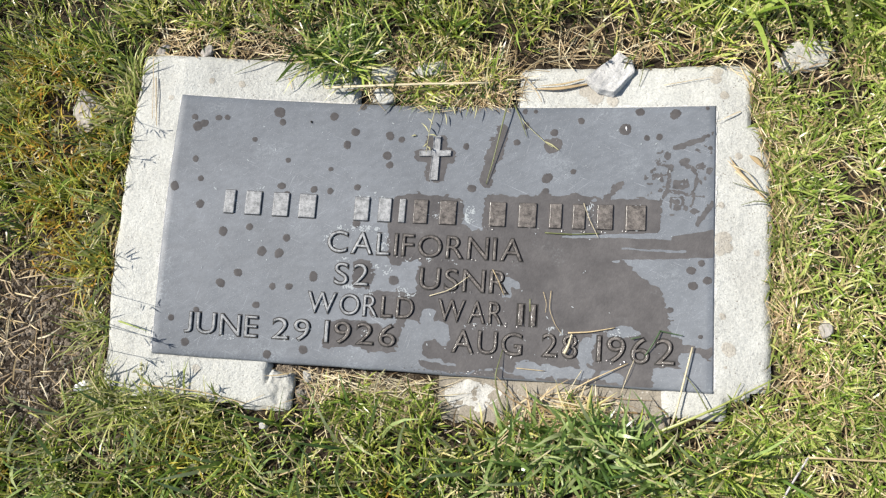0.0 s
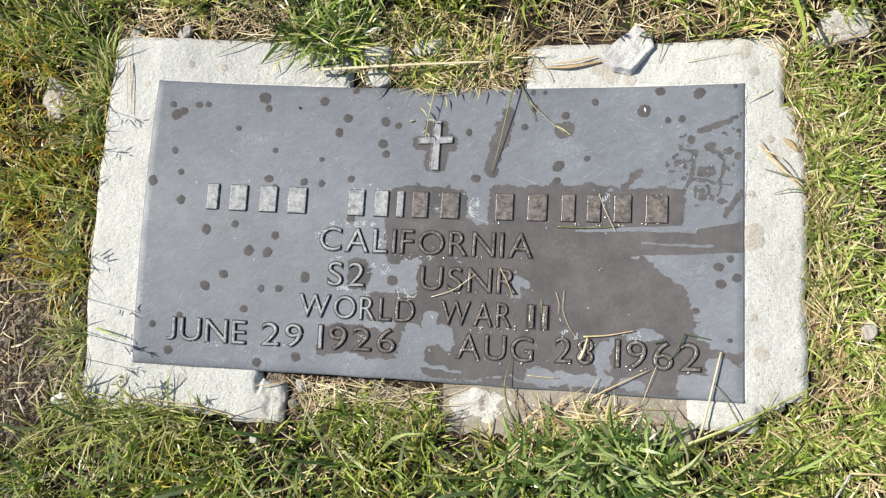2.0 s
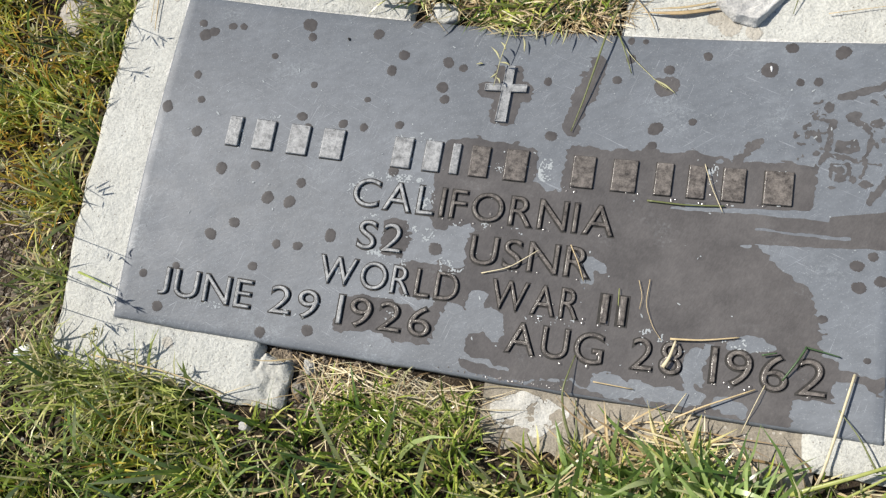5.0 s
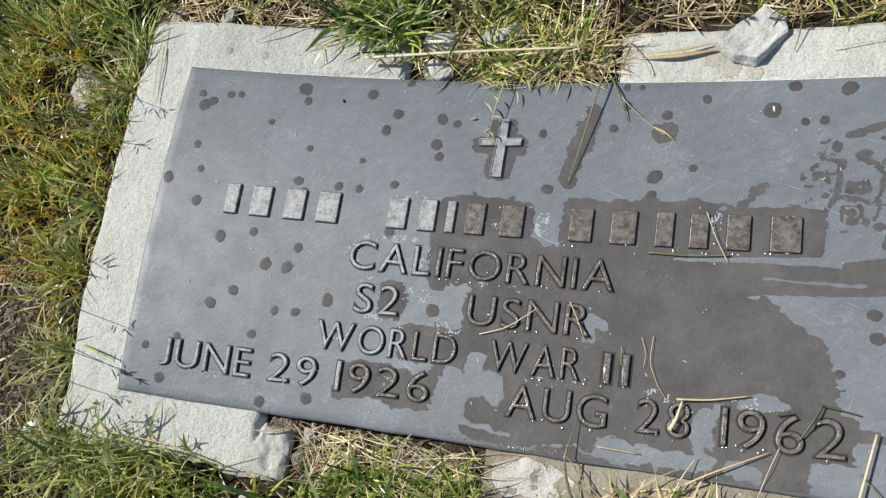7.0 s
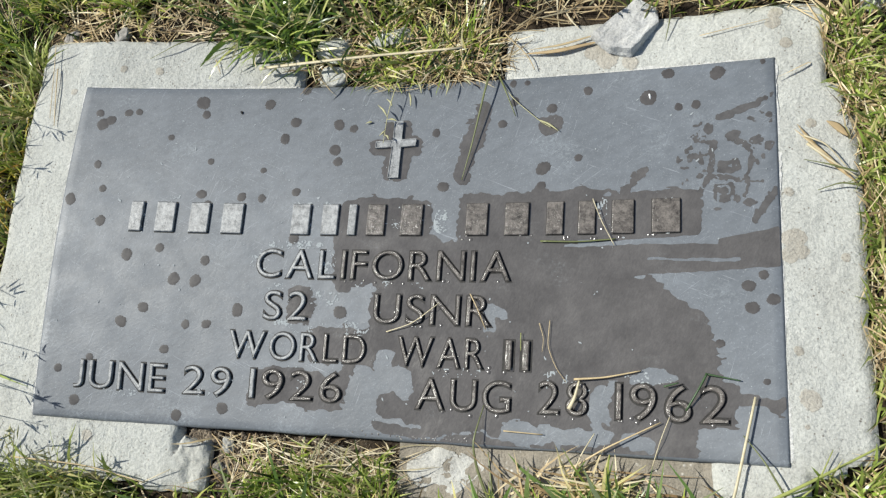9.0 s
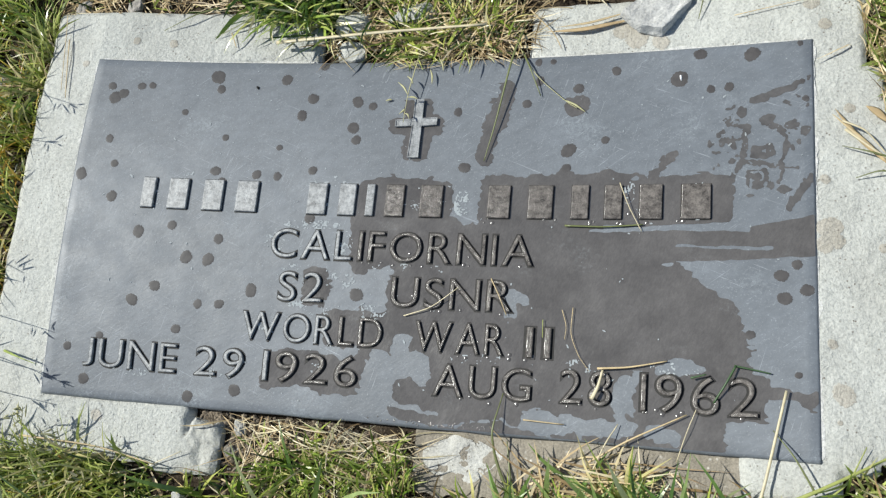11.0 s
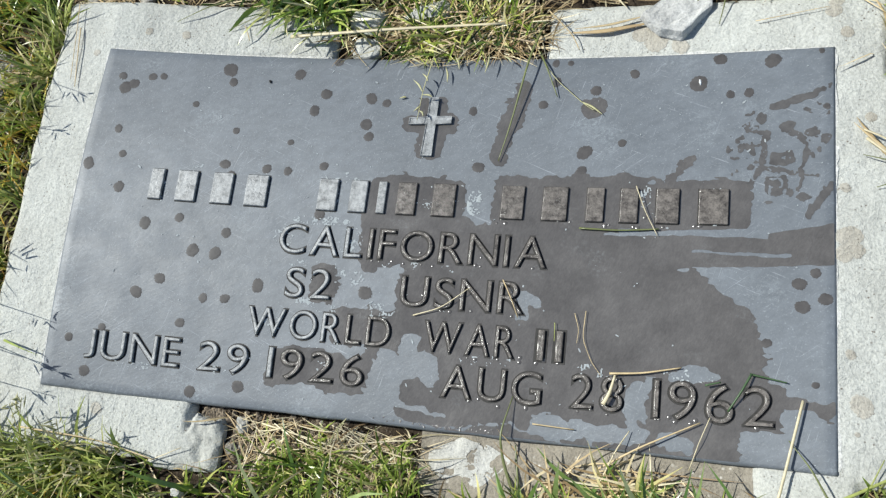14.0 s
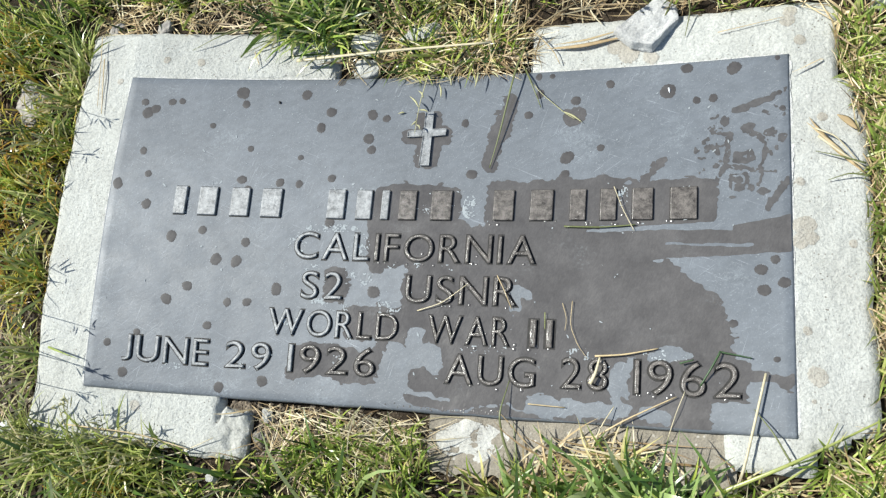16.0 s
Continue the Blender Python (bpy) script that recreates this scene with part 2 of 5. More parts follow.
BED_BOXES = [(-363, -204, -296, 203), (-363, 148, -94, 203), (92, 148, 338, 200), (298, -136, 360, 104), (298, 90, 342, 198), (298, 60, 354, 130),
             (-361, -200, -170, -148), (-200, -206, -141, -162), (256, -178, 318, -148), (-306, -150, 306, 152), (290, -158, 340, -128), (296, -148, 361, -100)]
BED_GAPS = [(-94, 154, 92, 206), (-139, -206, 256, -154)]


def bed_depth(x, y):
    """Inside the concrete bed: above 0. Millimetres."""
    wx, wy = x + 1.8 * value_noise(x, y, 60, 1) + 0.9 * value_noise(x, y, 11, 2), y + 2.0 * value_noise(x, y, 50, 3) + 0.9 * value_noise(x, y, 10, 4)
    d = np.max([box(wx, wy, *b, 6.0) for b in BED_BOXES], 0)
    for g in BED_GAPS:
        d = np.minimum(d, -box(wx, wy, *g, 4.0))
    inside = box(x, y, -306, -150, 306, 152)
    return np.maximum(d, inside)


def crumble(x, y):
    """How far the broken end of the bed is worn down, with a crack across it. Metres."""
    s = np.clip((x + 0.168 + 0.007 * value_noise(x, y, 0.010, 27) + 0.004 * value_noise(x, y, 0.004, 33)) / 0.005, 0, 1) * np.clip((-0.148 - y) / 0.004, 0, 1) * (x < -0.12)
    rough = value_noise(x, y, 0.012, 25) + 0.7 * value_noise(x, y, 0.005, 26)
    wx, wy = x * 1000 + 4 * value_noise(x, y, 0.008, 30) + 2 * value_noise(x, y, 0.003, 31), y * 1000 + 3 * value_noise(x, y, 0.007, 32)
    crack = 2.6 + np.maximum(capsule(wx, wy, -164, -150, -169, -174, 1.5), capsule(wx, wy, -169, -174, -162, -186, -1))
    pit = s * np.clip((y + 0.164 + 0.006 * value_noise(x, y, 0.009, 34) + 0.003 * value_noise(x, y, 0.004, 35)) / 0.006, 0, 1)
    fine = value_noise(x, y, 0.0025, 29)
    return s * np.maximum(0.0012 + 0.0020 * rough + 0.0014 * fine, 0.0) + 0.012 * pit + 0.005 * np.clip(crack / 4, 0, 1)


def slab_depth(x, y):
    wx, wy = x + 3.0 * value_noise(x, y, 30, 5), y + 4.0 * value_noise(x, y, 26, 6) + 2 * value_noise(x, y, 9, 7)
    return np.minimum(box(wx, wy, 26, -200, 264, -120, 8), -box(x, y, -306, -153, 306, 152) + 2)


def ground_z(x, y):
    """Height of the soil."""
    x, y = np.asarray(x, float), np.asarray(y, float)
    far = np.hypot(np.maximum(np.abs(x) - W, 0), np.maximum(np.abs(y) - H, 0))
    z = surf(x, y) * np.exp(-(far / 0.12) ** 2) - 0.011
    z = z + 0.003 * value_noise(x, y, 0.06, 11) + 0.010 * value_noise(x, y, 0.35, 12) * np.minimum(far / 0.1, 1)
    return z - 0.003 * np.exp(-(((x + 0.06) / 0.09) ** 2 + ((y + 0.19) / 0.03) ** 2))


def top_z(x, y):
    """Height of whatever lies uppermost: soil, slab, bed or plate."""
    x, y = np.asarray(x, float), np.asarray(y, float)
    z = ground_z(x, y)
    z = np.where(slab_depth(x * 1000, y * 1000) > 0, np.maximum(z, surf(x, y) - 0.006), z)
    z = np.where(bed_depth(x * 1000, y * 1000) > 0, np.maximum(z, surf(x, y) - 0.0016), z)
    return np.where((np.abs(x) < W) & (np.abs(y) < H), surf(x, y), z)


# ================= mesh helpers =================
def smooth(mesh, on=True):
    mesh.polygons.foreach_set("use_smooth", [on] * len(mesh.polygons))


def mesh_of(name, verts, faces, material, soft=False):
    me = bpy.data.meshes.new(name)
    me.from_pydata([tuple(v) for v in verts], [], faces)
    me.materials.append(material)
    smooth(me, soft)
    me.update()
    return me


def part(name, mesh, parent, label=""):
    ob = new(name, mesh)
    ob.parent = parent
    return tagged(ob, label)


def thing(name, mesh, label, category, group="", kind=""):
    return tagged(new(name, mesh), label, category, group, kind)


def field_mesh(name, depth, bounds, step, top, bottom, material, soft=True):
    """The solid over all places where depth(x, y) > 0 (mm), from bottom(x, y) to top(x, y) in metres, with its outline cut cleanly."""
    x0, y0, x1, y1 = bounds
    xs, ys = np.arange(x0, x1 + step, step), np.arange(y0, y1 + step, step)
    gx, gy = np.meshgrid(xs, ys, indexing="ij")
    d = depth(gx, gy)
    keys, flat, faces = {}, [], []

    def vertex(key, x, y):
        if key not in keys:
            keys[key] = len(flat)
            flat.append((x, y))
        return keys[key]

    live = (np.maximum.reduce([d[:-1, :-1], d[1:, :-1], d[1:, 1:], d[:-1, 1:]]) > 0)
    for i, j in zip(*np.nonzero(live)):
        ring = [(i, j), (i + 1, j), (i + 1, j + 1), (i, j + 1)]
        face = []
        for a, b in zip(ring, ring[1:] + ring[:1]):
            da, db = d[a], d[b]
            if da > 0:
                face.append(vertex(a, gx[a], gy[a]))
            if (da > 0) != (db > 0):
                s = min(max(da / (da - db), 0.03), 0.97)
                lo, hi = (a, b) if a < b else (b, a)
                face.append(vertex((lo, hi), gx[a] + s * (gx[b] - gx[a]), gy[a] + s * (gy[b] - gy[a])))
        if len(face) > 2:
            faces.append(face)
    flat = np.array(flat) / 1000
    upper = np.c_[flat, top(flat[:, 0], flat[:, 1])]
    edges = {}
    for face in faces:
        for a, b in zip(face, face[1:] + face[:1]):
            if (b, a) in edges:
                del edges[(b, a)]
            else:
                edges[(a, b)] = True
    rim = sorted({v for e in edges for v in e})
    lip = {v: len(flat) + k for k, v in enumerate(rim)}
    low = {v: len(flat) + len(rim) + k for k, v in enumerate(rim)}
    lower = np.c_[flat[rim], bottom(flat[rim, 0], flat[rim, 1])]
    sides = [[lip[b], lip[a], low[a], low[b]] for a, b in edges]
    me = mesh_of(name, np.vstack([upper, upper[rim], lower]).tolist(), faces + sides, material, False)
    me.polygons.foreach_set("use_smooth", [soft] * len(faces) + [False] * len(sides))
    return me


def stalk(points, r0, r1, material, name="stalk", flat=0.45, sides=6, leaf=False):
    """A tapering stem or blade through the points, flattened by the given ratio."""
    p = np.array(points, float)
    t = np.linspace(0, len(p) - 1, 6 * (len(p) - 1) + 1)
    fine = np.stack([np.interp(t, range(len(p)), p[:, k]) for k in range(3)], 1)
    for _ in range(3):
        fine[1:-1] = 0.5 * fine[1:-1] + 0.25 * (fine[:-2] + fine[2:])
    verts, faces = [], []
    for i, c in enumerate(fine):
        ahead = Vector(fine[min(i + 1, len(fine) - 1)] - fine[max(i - 1, 0)]).normalized()
        side = ahead.cross(Vector((0, 0, 1)))
        side = side.normalized() if side.length > 1e-4 else Vector((1, 0, 0))
        up = side.cross(ahead)
        s = i / (len(fine) - 1)
        r = (r0 + (r1 - r0) * s) * (math.sin(math.pi * (0.04 + 0.92 * s)) if leaf else 1.0)
        for k in range(sides):
            a = 2 * math.pi * k / sides
            verts.append(Vector(c) + side * (r * math.cos(a)) + up * (r * flat * math.sin(a)))
    n = len(fine)
    for i in range(n - 1):
        for k in range(sides):
            a, b = i * sides + k, i * sides + (k + 1) % sides
            faces.append([a, b, b + sides, a + sides])
    faces += [list(range(sides))[::-1], list(range((n - 1) * sides, n * sides))]
    return mesh_of(name, verts, faces, material, True)


def lie(points, lift=0.0015):
    """Points x, y (mm) and a lift over what lies there (mm), as places."""
    return [(x / 1000, y / 1000, float(top_z(x / 1000, y / 1000)) + lift + h / 1000) for x, y, h in points]


def rock(name, size, material, seed, jag=0.25):
    """A broken stone: a cut and dented ball."""
    bm = bmesh.new()
    bmesh.ops.create_icosphere(bm, subdivisions=4, radius=1.0)
    rng = random.Random(seed)
    cuts = [Vector((rng.uniform(-1, 1), rng.uniform(-1, 1), rng.uniform(-0.5, 1))).normalized() for _ in range(9)]
    for v in bm.verts:
        p = v.co.copy()
        for c in cuts:
            over = p.dot(c) - (0.62 + 0.2 * jag)
            if over > 0:
                p -= c * over * 0.92
        p += p.normalized() * (noise.noise(v.co * 2.2 + Vector((seed, 0, 0))) * jag * 0.35 + noise.noise(v.co * 7 + Vector((0, seed, 0))) * jag * 0.09)
        v.co = Vector((p.x * size[0], p.y * size[1], p.z * size[2]))
    me = bpy.data.meshes.new(name)
    bm.to_mesh(me)
    bm.free()
    me.materials.append(material)
    smooth(me, False)
    return me


# ================= ground =================
near = np.arange(-0.9, 0.901, 0.012)
far = 0.9 + np.geomspace(0.03, 300, 26)
axis = np.concatenate([-far[::-1], near, far])
gx, gy = np.meshgrid(axis, axis, indexing="ij")
gz = ground_z(gx, gy)
n_axis = len(axis)
quads = [[i * n_axis + j, (i + 1) * n_axis + j, (i + 1) * n_axis + j + 1, i * n_axis + j + 1] for i in range(n_axis - 1) for j in range(n_axis - 1)]
ground = thing("ground", mesh_of("ground", np.stack([gx.ravel(), gy.ravel(), gz.ravel()], 1).tolist(), quads, SOIL, True),
               "brown soil with dry thatch under the lawn", "ground", kind="structure")

# ================= bed =================
bed = tagged(new("concrete_bed"), "pale chipped concrete bed framing the bronze marker", "concrete bed")


def bed_top(x, y):
    worn = 0.004 * np.clip((8 - bed_depth(x * 1000, y * 1000)) / 8, 0, 1) ** 2 + crumble(x, y)
    return surf(x, y) - 0.0016 - worn + 0.0008 * value_noise(x, y, 0.02, 21) - 0.004 * ((np.abs(x) < W - 0.004) & (np.abs(y) < H - 0.004))


part("body", field_mesh("body", bed_depth, (-372, -214, 372, 212), 2.0, bed_top, lambda x, y: surf(x, y) - 0.06, CONCRETE), bed)
slab = thing("aggregate_slab", field_mesh("aggregate_slab", slab_depth, (10, -214, 282, -110), 2.5,
             lambda x, y: surf(x, y) - 0.006 + 0.0014 * value_noise(x, y, 0.012, 23) + 0.0006 * value_noise(x, y, 0.005, 24), lambda x, y: surf(x, y) - 0.06, AGGREGATE),
             "tan exposed aggregate slab below the marker's edge", "concrete slab")
mortar = thing("mortar_patch", field_mesh("mortar_patch", lambda x, y: np.minimum(oval(x + 7 * value_noise(x, y, 12, 31), y + 6 * value_noise(x, y, 14, 32), 60, -170, 28, 17), 2.2 + 3 * value_noise(x, y, 9, 34) + 1.3 * value_noise(x, y, 2.4, 35) + 1.0 * value_noise(x, y, 1.2, 36)), (20, -200, 100, -150), 0.8,
               lambda x, y: surf(x, y) - 0.0056 + 0.0016 * value_noise(x, y, 0.012, 23) + 0.0002 * value_noise(x, y, 0.004, 33), lambda x, y: surf(x, y) - 0.012, MORTAR),
               "crumbly white mortar patch on the tan slab", "mortar")

SEAM = concrete_material("white_seam", (0.64, 0.63, 0.60), (0.54, 0.53, 0.49), (0.40, 0.38, 0.33))
for x0, y0, x1, y1, flat in ((304, -150, 309, 150, 0.9), (-309, -150, -304, 150, 0.7), (-300, 151, -96, 156, 1.0), (100, 151, 300, 156, 0.4)):
    def seam_depth(x, y, x0=x0, y0=y0, x1=x1, y1=y1, flat=flat):
        upright = x1 - x0 < 10
        across, along = (np.abs(x) - 305, y) if upright else (y - 152.5, x)
        reach = np.maximum(flat + 1.2 * value_noise(along, along * 0, 13, 45) + 0.9 * value_noise(along, along * 0, 4, 46), 0.25)
        return np.minimum.reduce([across + 0.6, reach - across, x - x0, x1 - x, y - y0, y1 - y])
    part("seam", field_mesh("seam", seam_depth, (x0, y0, x1, y1), 0.7, lambda x, y: surf(x, y) - 0.0014 + 0.0001 * value_noise(x, y, 0.003, 48), lambda x, y: surf(x, y) - 0.006, SEAM), bed, "ragged white mortar seam along the plate")

# ================= grave marker =================
marker = tagged(new("grave_marker"), "flat grey bronze grave marker with raised lettering", "grave marker")


def plate_mesh():
    """The plate: a sagging sheet with softly rounded rim."""
    nx, ny, r = 96, 48, 0.0022
    us = np.r_[-1, -1 + r / W * 0.3, np.linspace(-1 + r / W, 1 - r / W, nx), 1 - r / W * 0.3, 1]
    vs = np.r_[-1, -1 + r / H * 0.3, np.linspace(-1 + r / H, 1 - r / H, ny), 1 - r / H * 0.3, 1]
    verts, faces = [], []
    for u in us:
        for v in vs:
            x, y = u * W, v * H
            edge = min(W - abs(x), H - abs(y))
            drop = 0.0 if edge >= r else r - math.sqrt(max(r * r - (r - edge) ** 2, 0))
            wave = 0.0006 * float(value_noise(x, y, 0.03, 41)) if edge < 0.004 else 0.0
            verts.append((x + (wave if abs(u) == 1 else 0), y + (wave if abs(v) == 1 else 0), float(surf(x, y)) - drop))
    m, k = len(us), len(vs)
    for i in range(m - 1):
        for j in range(k - 1):
            faces.append([i * k + j, (i + 1) * k + j, (i + 1) * k + j + 1, i * k + j + 1])
    rim = [i * k for i in range(m)] + [(m - 1) * k + j for j in range(1, k)] + [i * k + k - 1 for i in range(m - 2, -1, -1)] + [j for j in range(k - 2, 0, -1)]
    base = len(verts)
    for v in rim:
        verts.append((verts[v][0], verts[v][1], verts[v][2] - 0.007))
    for a in range(len(rim)):
        b = (a + 1) % len(rim)
        faces.append([rim[b], rim[a], base + a, base + b])
    return mesh_of("plate", verts, faces, PLATE, True)


plate = part("plate", plate_mesh(), marker, "grey weathered bronze plate")
RELIEF = 0.0024


def on_plate(mesh):
    """Bends a flat mesh to the plate."""
    for v in mesh.vertices:
        v.co.z += float(surf(v.co.x, v.co.y))
    mesh.update()
    return mesh


def glyph(char, grow=-0.028):
    """A raised character of the built-in font, with its own box."""
    data = bpy.data.curves.new("glyph", "FONT")
    data.body, data.size, data.extrude, data.bevel_depth, data.bevel_resolution, data.offset = char, 1.0, 0.06, 0.018, 1, grow
    data.resolution_u = 6
    ob = new("glyph", data)
    bpy.context.view_layer.update()
    me = bpy.data.meshes.new_from_object(ob.evaluated_get(bpy.context.evaluated_depsgraph_get()))
    bpy.data.objects.remove(ob)
    bpy.data.curves.remove(data)
    return me


def word(text, x0, x1, y0, y1, wet):
    """Raised letters filling x0..x1 and y0..y1 (mm)."""
    glyphs = [glyph(c) for c in text]
    rims = [glyph(c, 0.010) for c in text]
    spans = []
    for g in glyphs:
        co = np.array([v.co for v in g.vertices])
        spans.append((co.min(0), co.max(0)))
    gap = 0.16
    wide = sum(hi[0] - lo[0] for lo, hi in spans) + gap * (len(text) - 1)
    sx, x = (x1 - x0) / wide / 1000, x0 / 1000
    for k, (g, rim, (lo, hi)) in enumerate(zip(glyphs, rims, spans)):
        sy = (y1 - y0) / (hi[1] - lo[1]) / 1000
        # thin near-black footprint, slightly wider than the letter
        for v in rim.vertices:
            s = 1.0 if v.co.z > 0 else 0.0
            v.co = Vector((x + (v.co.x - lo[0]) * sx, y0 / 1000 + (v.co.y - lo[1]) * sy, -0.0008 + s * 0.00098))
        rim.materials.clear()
        rim.materials.append(NEAR_BLACK)
        rim.name = "dark_rim"
        for v in g.vertices:
            s = (v.co.z - lo[2]) / (hi[2] - lo[2])
            v.co = Vector((x + (v.co.x - lo[0]) * sx, y0 / 1000 + (v.co.y - lo[1]) * sy, -0.0015 + s * (RELIEF + 0.0015)))
        x += (hi[0] - lo[0] + gap) * sx
        g.materials.clear()
        g.materials.append(LETTER_WET if wet[min(k, len(wet) - 1)] == "w" else LETTER_DRY)
        g.name = "letter"
        letter = part("letter", on_plate(g), marker, "wet raised bronze letter" if wet[min(k, len(wet) - 1)] == "w" else "pale worn raised letter")
        part("dark_rim", on_plate(rim), letter, "thin dark rim round the letter")


def block(x0, y0, x1, y1, material, name, z0=-0.0015, z1=RELIEF):
    bm = bmesh.new()
    bmesh.ops.create_cube(bm, size=1.0)
    for v in bm.verts:
        v.co = Vector((x0 + (v.co.x + 0.5) * (x1 - x0), y0 + (v.co.y + 0.5) * (y1 - y0), z0 + (v.co.z + 0.5) * (z1 - z0)))
    bmesh.ops.bevel(bm, geom=[e for e in bm.edges if max(v.co.z for v in e.verts) > z0 + 1e-5], offset=min(0.0007, 0.3 * (z1 - z0)), segments=2, affect="EDGES", profile=0.5)
    me = bpy.data.meshes.new(name)
    bm.to_mesh(me)
    bm.free()
    me.materials.append(material)
    return me


# the name line is kept as plain raised bars
NAME_BARS = [(-239, -222), (-216, -190), (-184, -158), (-154, -126), (-89, -65), (-61, -40), (-34, -27), (-21, 2), (8, 35), (64, 90), (96, 124), (131, 150), (156, 175), (181, 205), (210, 240)]
for a, b in NAME_BARS:
    inset = 0.0 if b - a < 10 else 0.16 * (b - a)
    wet_bar = a > -30
    bar = part("name_bar", on_plate(block((a + inset) / 1000, 0.0125, (b - inset) / 1000, 0.0395, LETTER_WET if wet_bar else LETTER_DRY, "name_bar")), marker, "plain raised bar")
    # the same near-black footprint, 0.9 mm wider than the bar all round
    part("dark_rim", on_plate(block((a + inset - 0.9) / 1000, 0.0116, (b - inset + 0.9) / 1000, 0.0404, NEAR_BLACK, "dark_rim", -0.001, 0.00018)), bar, "thin dark rim round the bar")

word("CALIFORNIA", -112, 107, -25, -1, "dddwwwwwww")
word("S2", -101, -63, -61, -37, "d")
word("USNR", -4, 93, -61, -37.5, "w")
word("WORLD", -129, -9, -94, -71.5, "dddww")
word("WAR", 19, 89, -94.5, -71.5, "w")
word("I", 106.5, 111.5, -94.5, -72, "w")
word("I", 120, 125, -94.5, -72, "w")
word("JUNE", -268, -185, -126, -103, "d")
word("29", -167, -125, -126, -103, "d")
word("1926", -107, -27, -126, -102.5, "dwww")
word("AUG", 37, 112, -127, -103.5, "w")
word("28", 134, 170, -126, -102, "w")
word("1962", 191, 267, -127, -101.5, "w")


def cross_mesh():
    """A raised Latin cross with a narrow sunk margin round its face."""
    bm = bmesh.new()
    outline = [(-3, 63), (6.5, 63), (6.5, 91), (19.5, 92), (19.5, 98.5), (6.5, 98), (6.5, 115), (-1.5, 115), (-1.5, 97.5), (-16.5, 96.5), (-16.5, 90.5), (-1.8, 91)]
    base = [bm.verts.new((x / 1000, y / 1000, -0.0015)) for x, y in outline]
    face = bm.faces.new(base)
    top = bmesh.ops.extrude_face_region(bm, geom=[face])
    up = [g for g in top["geom"] if isinstance(g, bmesh.types.BMVert)]
    for v in up:
        v.co.z = 0.0026
    bm.faces.ensure_lookup_table()
    lid = max(bm.faces, key=lambda f: sum(v.co.z for v in f.verts) / len(f.verts))
    bmesh.ops.inset_region(bm, faces=[lid], thickness=0.0009, depth=0.0)
    bmesh.ops.inset_region(bm, faces=[lid], thickness=0.0004, depth=-0.0006)
    bmesh.ops.recalc_face_normals(bm, faces=bm.faces[:])
    bmesh.ops.triangulate(bm, faces=bm.faces[:])
    me = bpy.data.meshes.new("cross")
    bm.to_mesh(me)
    bm.free()
    me.materials.append(LETTER_DRY)
    return me


part("cross", on_plate(cross_mesh()), marker, "raised bronze cross emblem")

# ================= water on the plate =================
WET_BOXES = [(60, 4, 250, 48), (-40, -32, 36, 44), (-8, -96, 160, 8), (28, -136, 116, -84), (112, -134, 184, -92), (188, -133, 277, -97),
             (150, -158, 248, -131), (44, -158, 150, -148), (44, -146, 108, -130), (2, -134, 52, -117), (0, -148, 50, -139), (-106, -131, -24, -101),
             (-62, -93, -2, -66), (-30, -104, 20, -62), (-80, -63, -60, -35), (-22, 86, 26, 104), (-9, 59, 16, 119)]
DRY_BOXES = [(39, 10, 56, 39), (-20, -116, 32, -97), (2, -100, 16, -82), (-46, -63, -8, -38), (87, -64, 96, -47),
             (199, -101, 232, -93), (175, -141, 184, -106), (106, -147, 192, -136), (-62, 18, -40, 46), (84, -52, 104, -44), (196, -150, 216, -138)]


def wet_depth(x, y):
    rag = 1.7 * value_noise(x, y, 7, 51) + 0.9 * value_noise(x, y, 2.6, 52) + 1.5 * value_noise(x * 0.3, y, 1.7, 59)
    wx, wy = x + 5 * value_noise(x, y, 24, 53) + rag, y + 5 * value_noise(x, y, 18, 54) - rag
    d = np.max([box(wx, wy, *b, 5) for b in WET_BOXES], 0)
    fringe = 3.2 * value_noise(x * 0.25 + y * 0.1, y, 1.9, 67) * np.clip((x - 190) / 30, 0, 1)
    d = np.maximum(d, np.where(y > -99, oval(x + fringe + rag + 5 * value_noise(x * 0.9 + y, (y - x) * 0.18, 5, 57), y + rag, 152, -90, 111, 80), -9))
    soft = y + 0.9 * value_noise(x, y, 22, 58) + 0.3 * rag
    arm = np.minimum.reduce([3 + np.maximum(x - 244, 0) * 0.20 - soft, soft + 19.5 - (x - 217) * 0.05, x - 130, 304 - x])
    d = np.maximum(d, arm)
    d = np.maximum(d, capsule(wx, wy, 72, 124, 62, 63, 7.5))
    d = np.maximum(d, capsule(wx, wy, 281, -109, 303, -114, 4.5 + 3 * value_noise(x, y, 9, 55)))
    d = np.maximum(d, capsule(wx, wy, 192, 50, 206, 64, 4.0))
    d = np.maximum(d, oval(wx, wy, 132, 106, 12, 9))
    for b in DRY_BOXES:
        d = np.minimum(d, -box(wx, wy, *b, 3))
    d = np.minimum(d, -np.minimum.reduce([7 + (x - 190) * 0.05 - soft, soft - 3.2, x - 148, 262 - x]))
    d = np.minimum(d, -capsule(x, soft, 212, -8.6, 276, -9.2, 0.7 + 0.008 * (x - 200)))
    d = np.minimum(d, -capsule(wx, wy, -12, -34, -30, -58, 5))
    return np.minimum(d, box(x, y, -303.5, -151, 303.5, 151, 1))


puddle = thing("puddle", field_mesh("puddle", wet_depth, (-120, -152, 306, 136), 1.25, lambda x, y: surf(x, y) + 0.00012,
               lambda x, y: surf(x, y) + 0.00003, WET), "thin brownish puddle of water spread over the plate", "puddle")


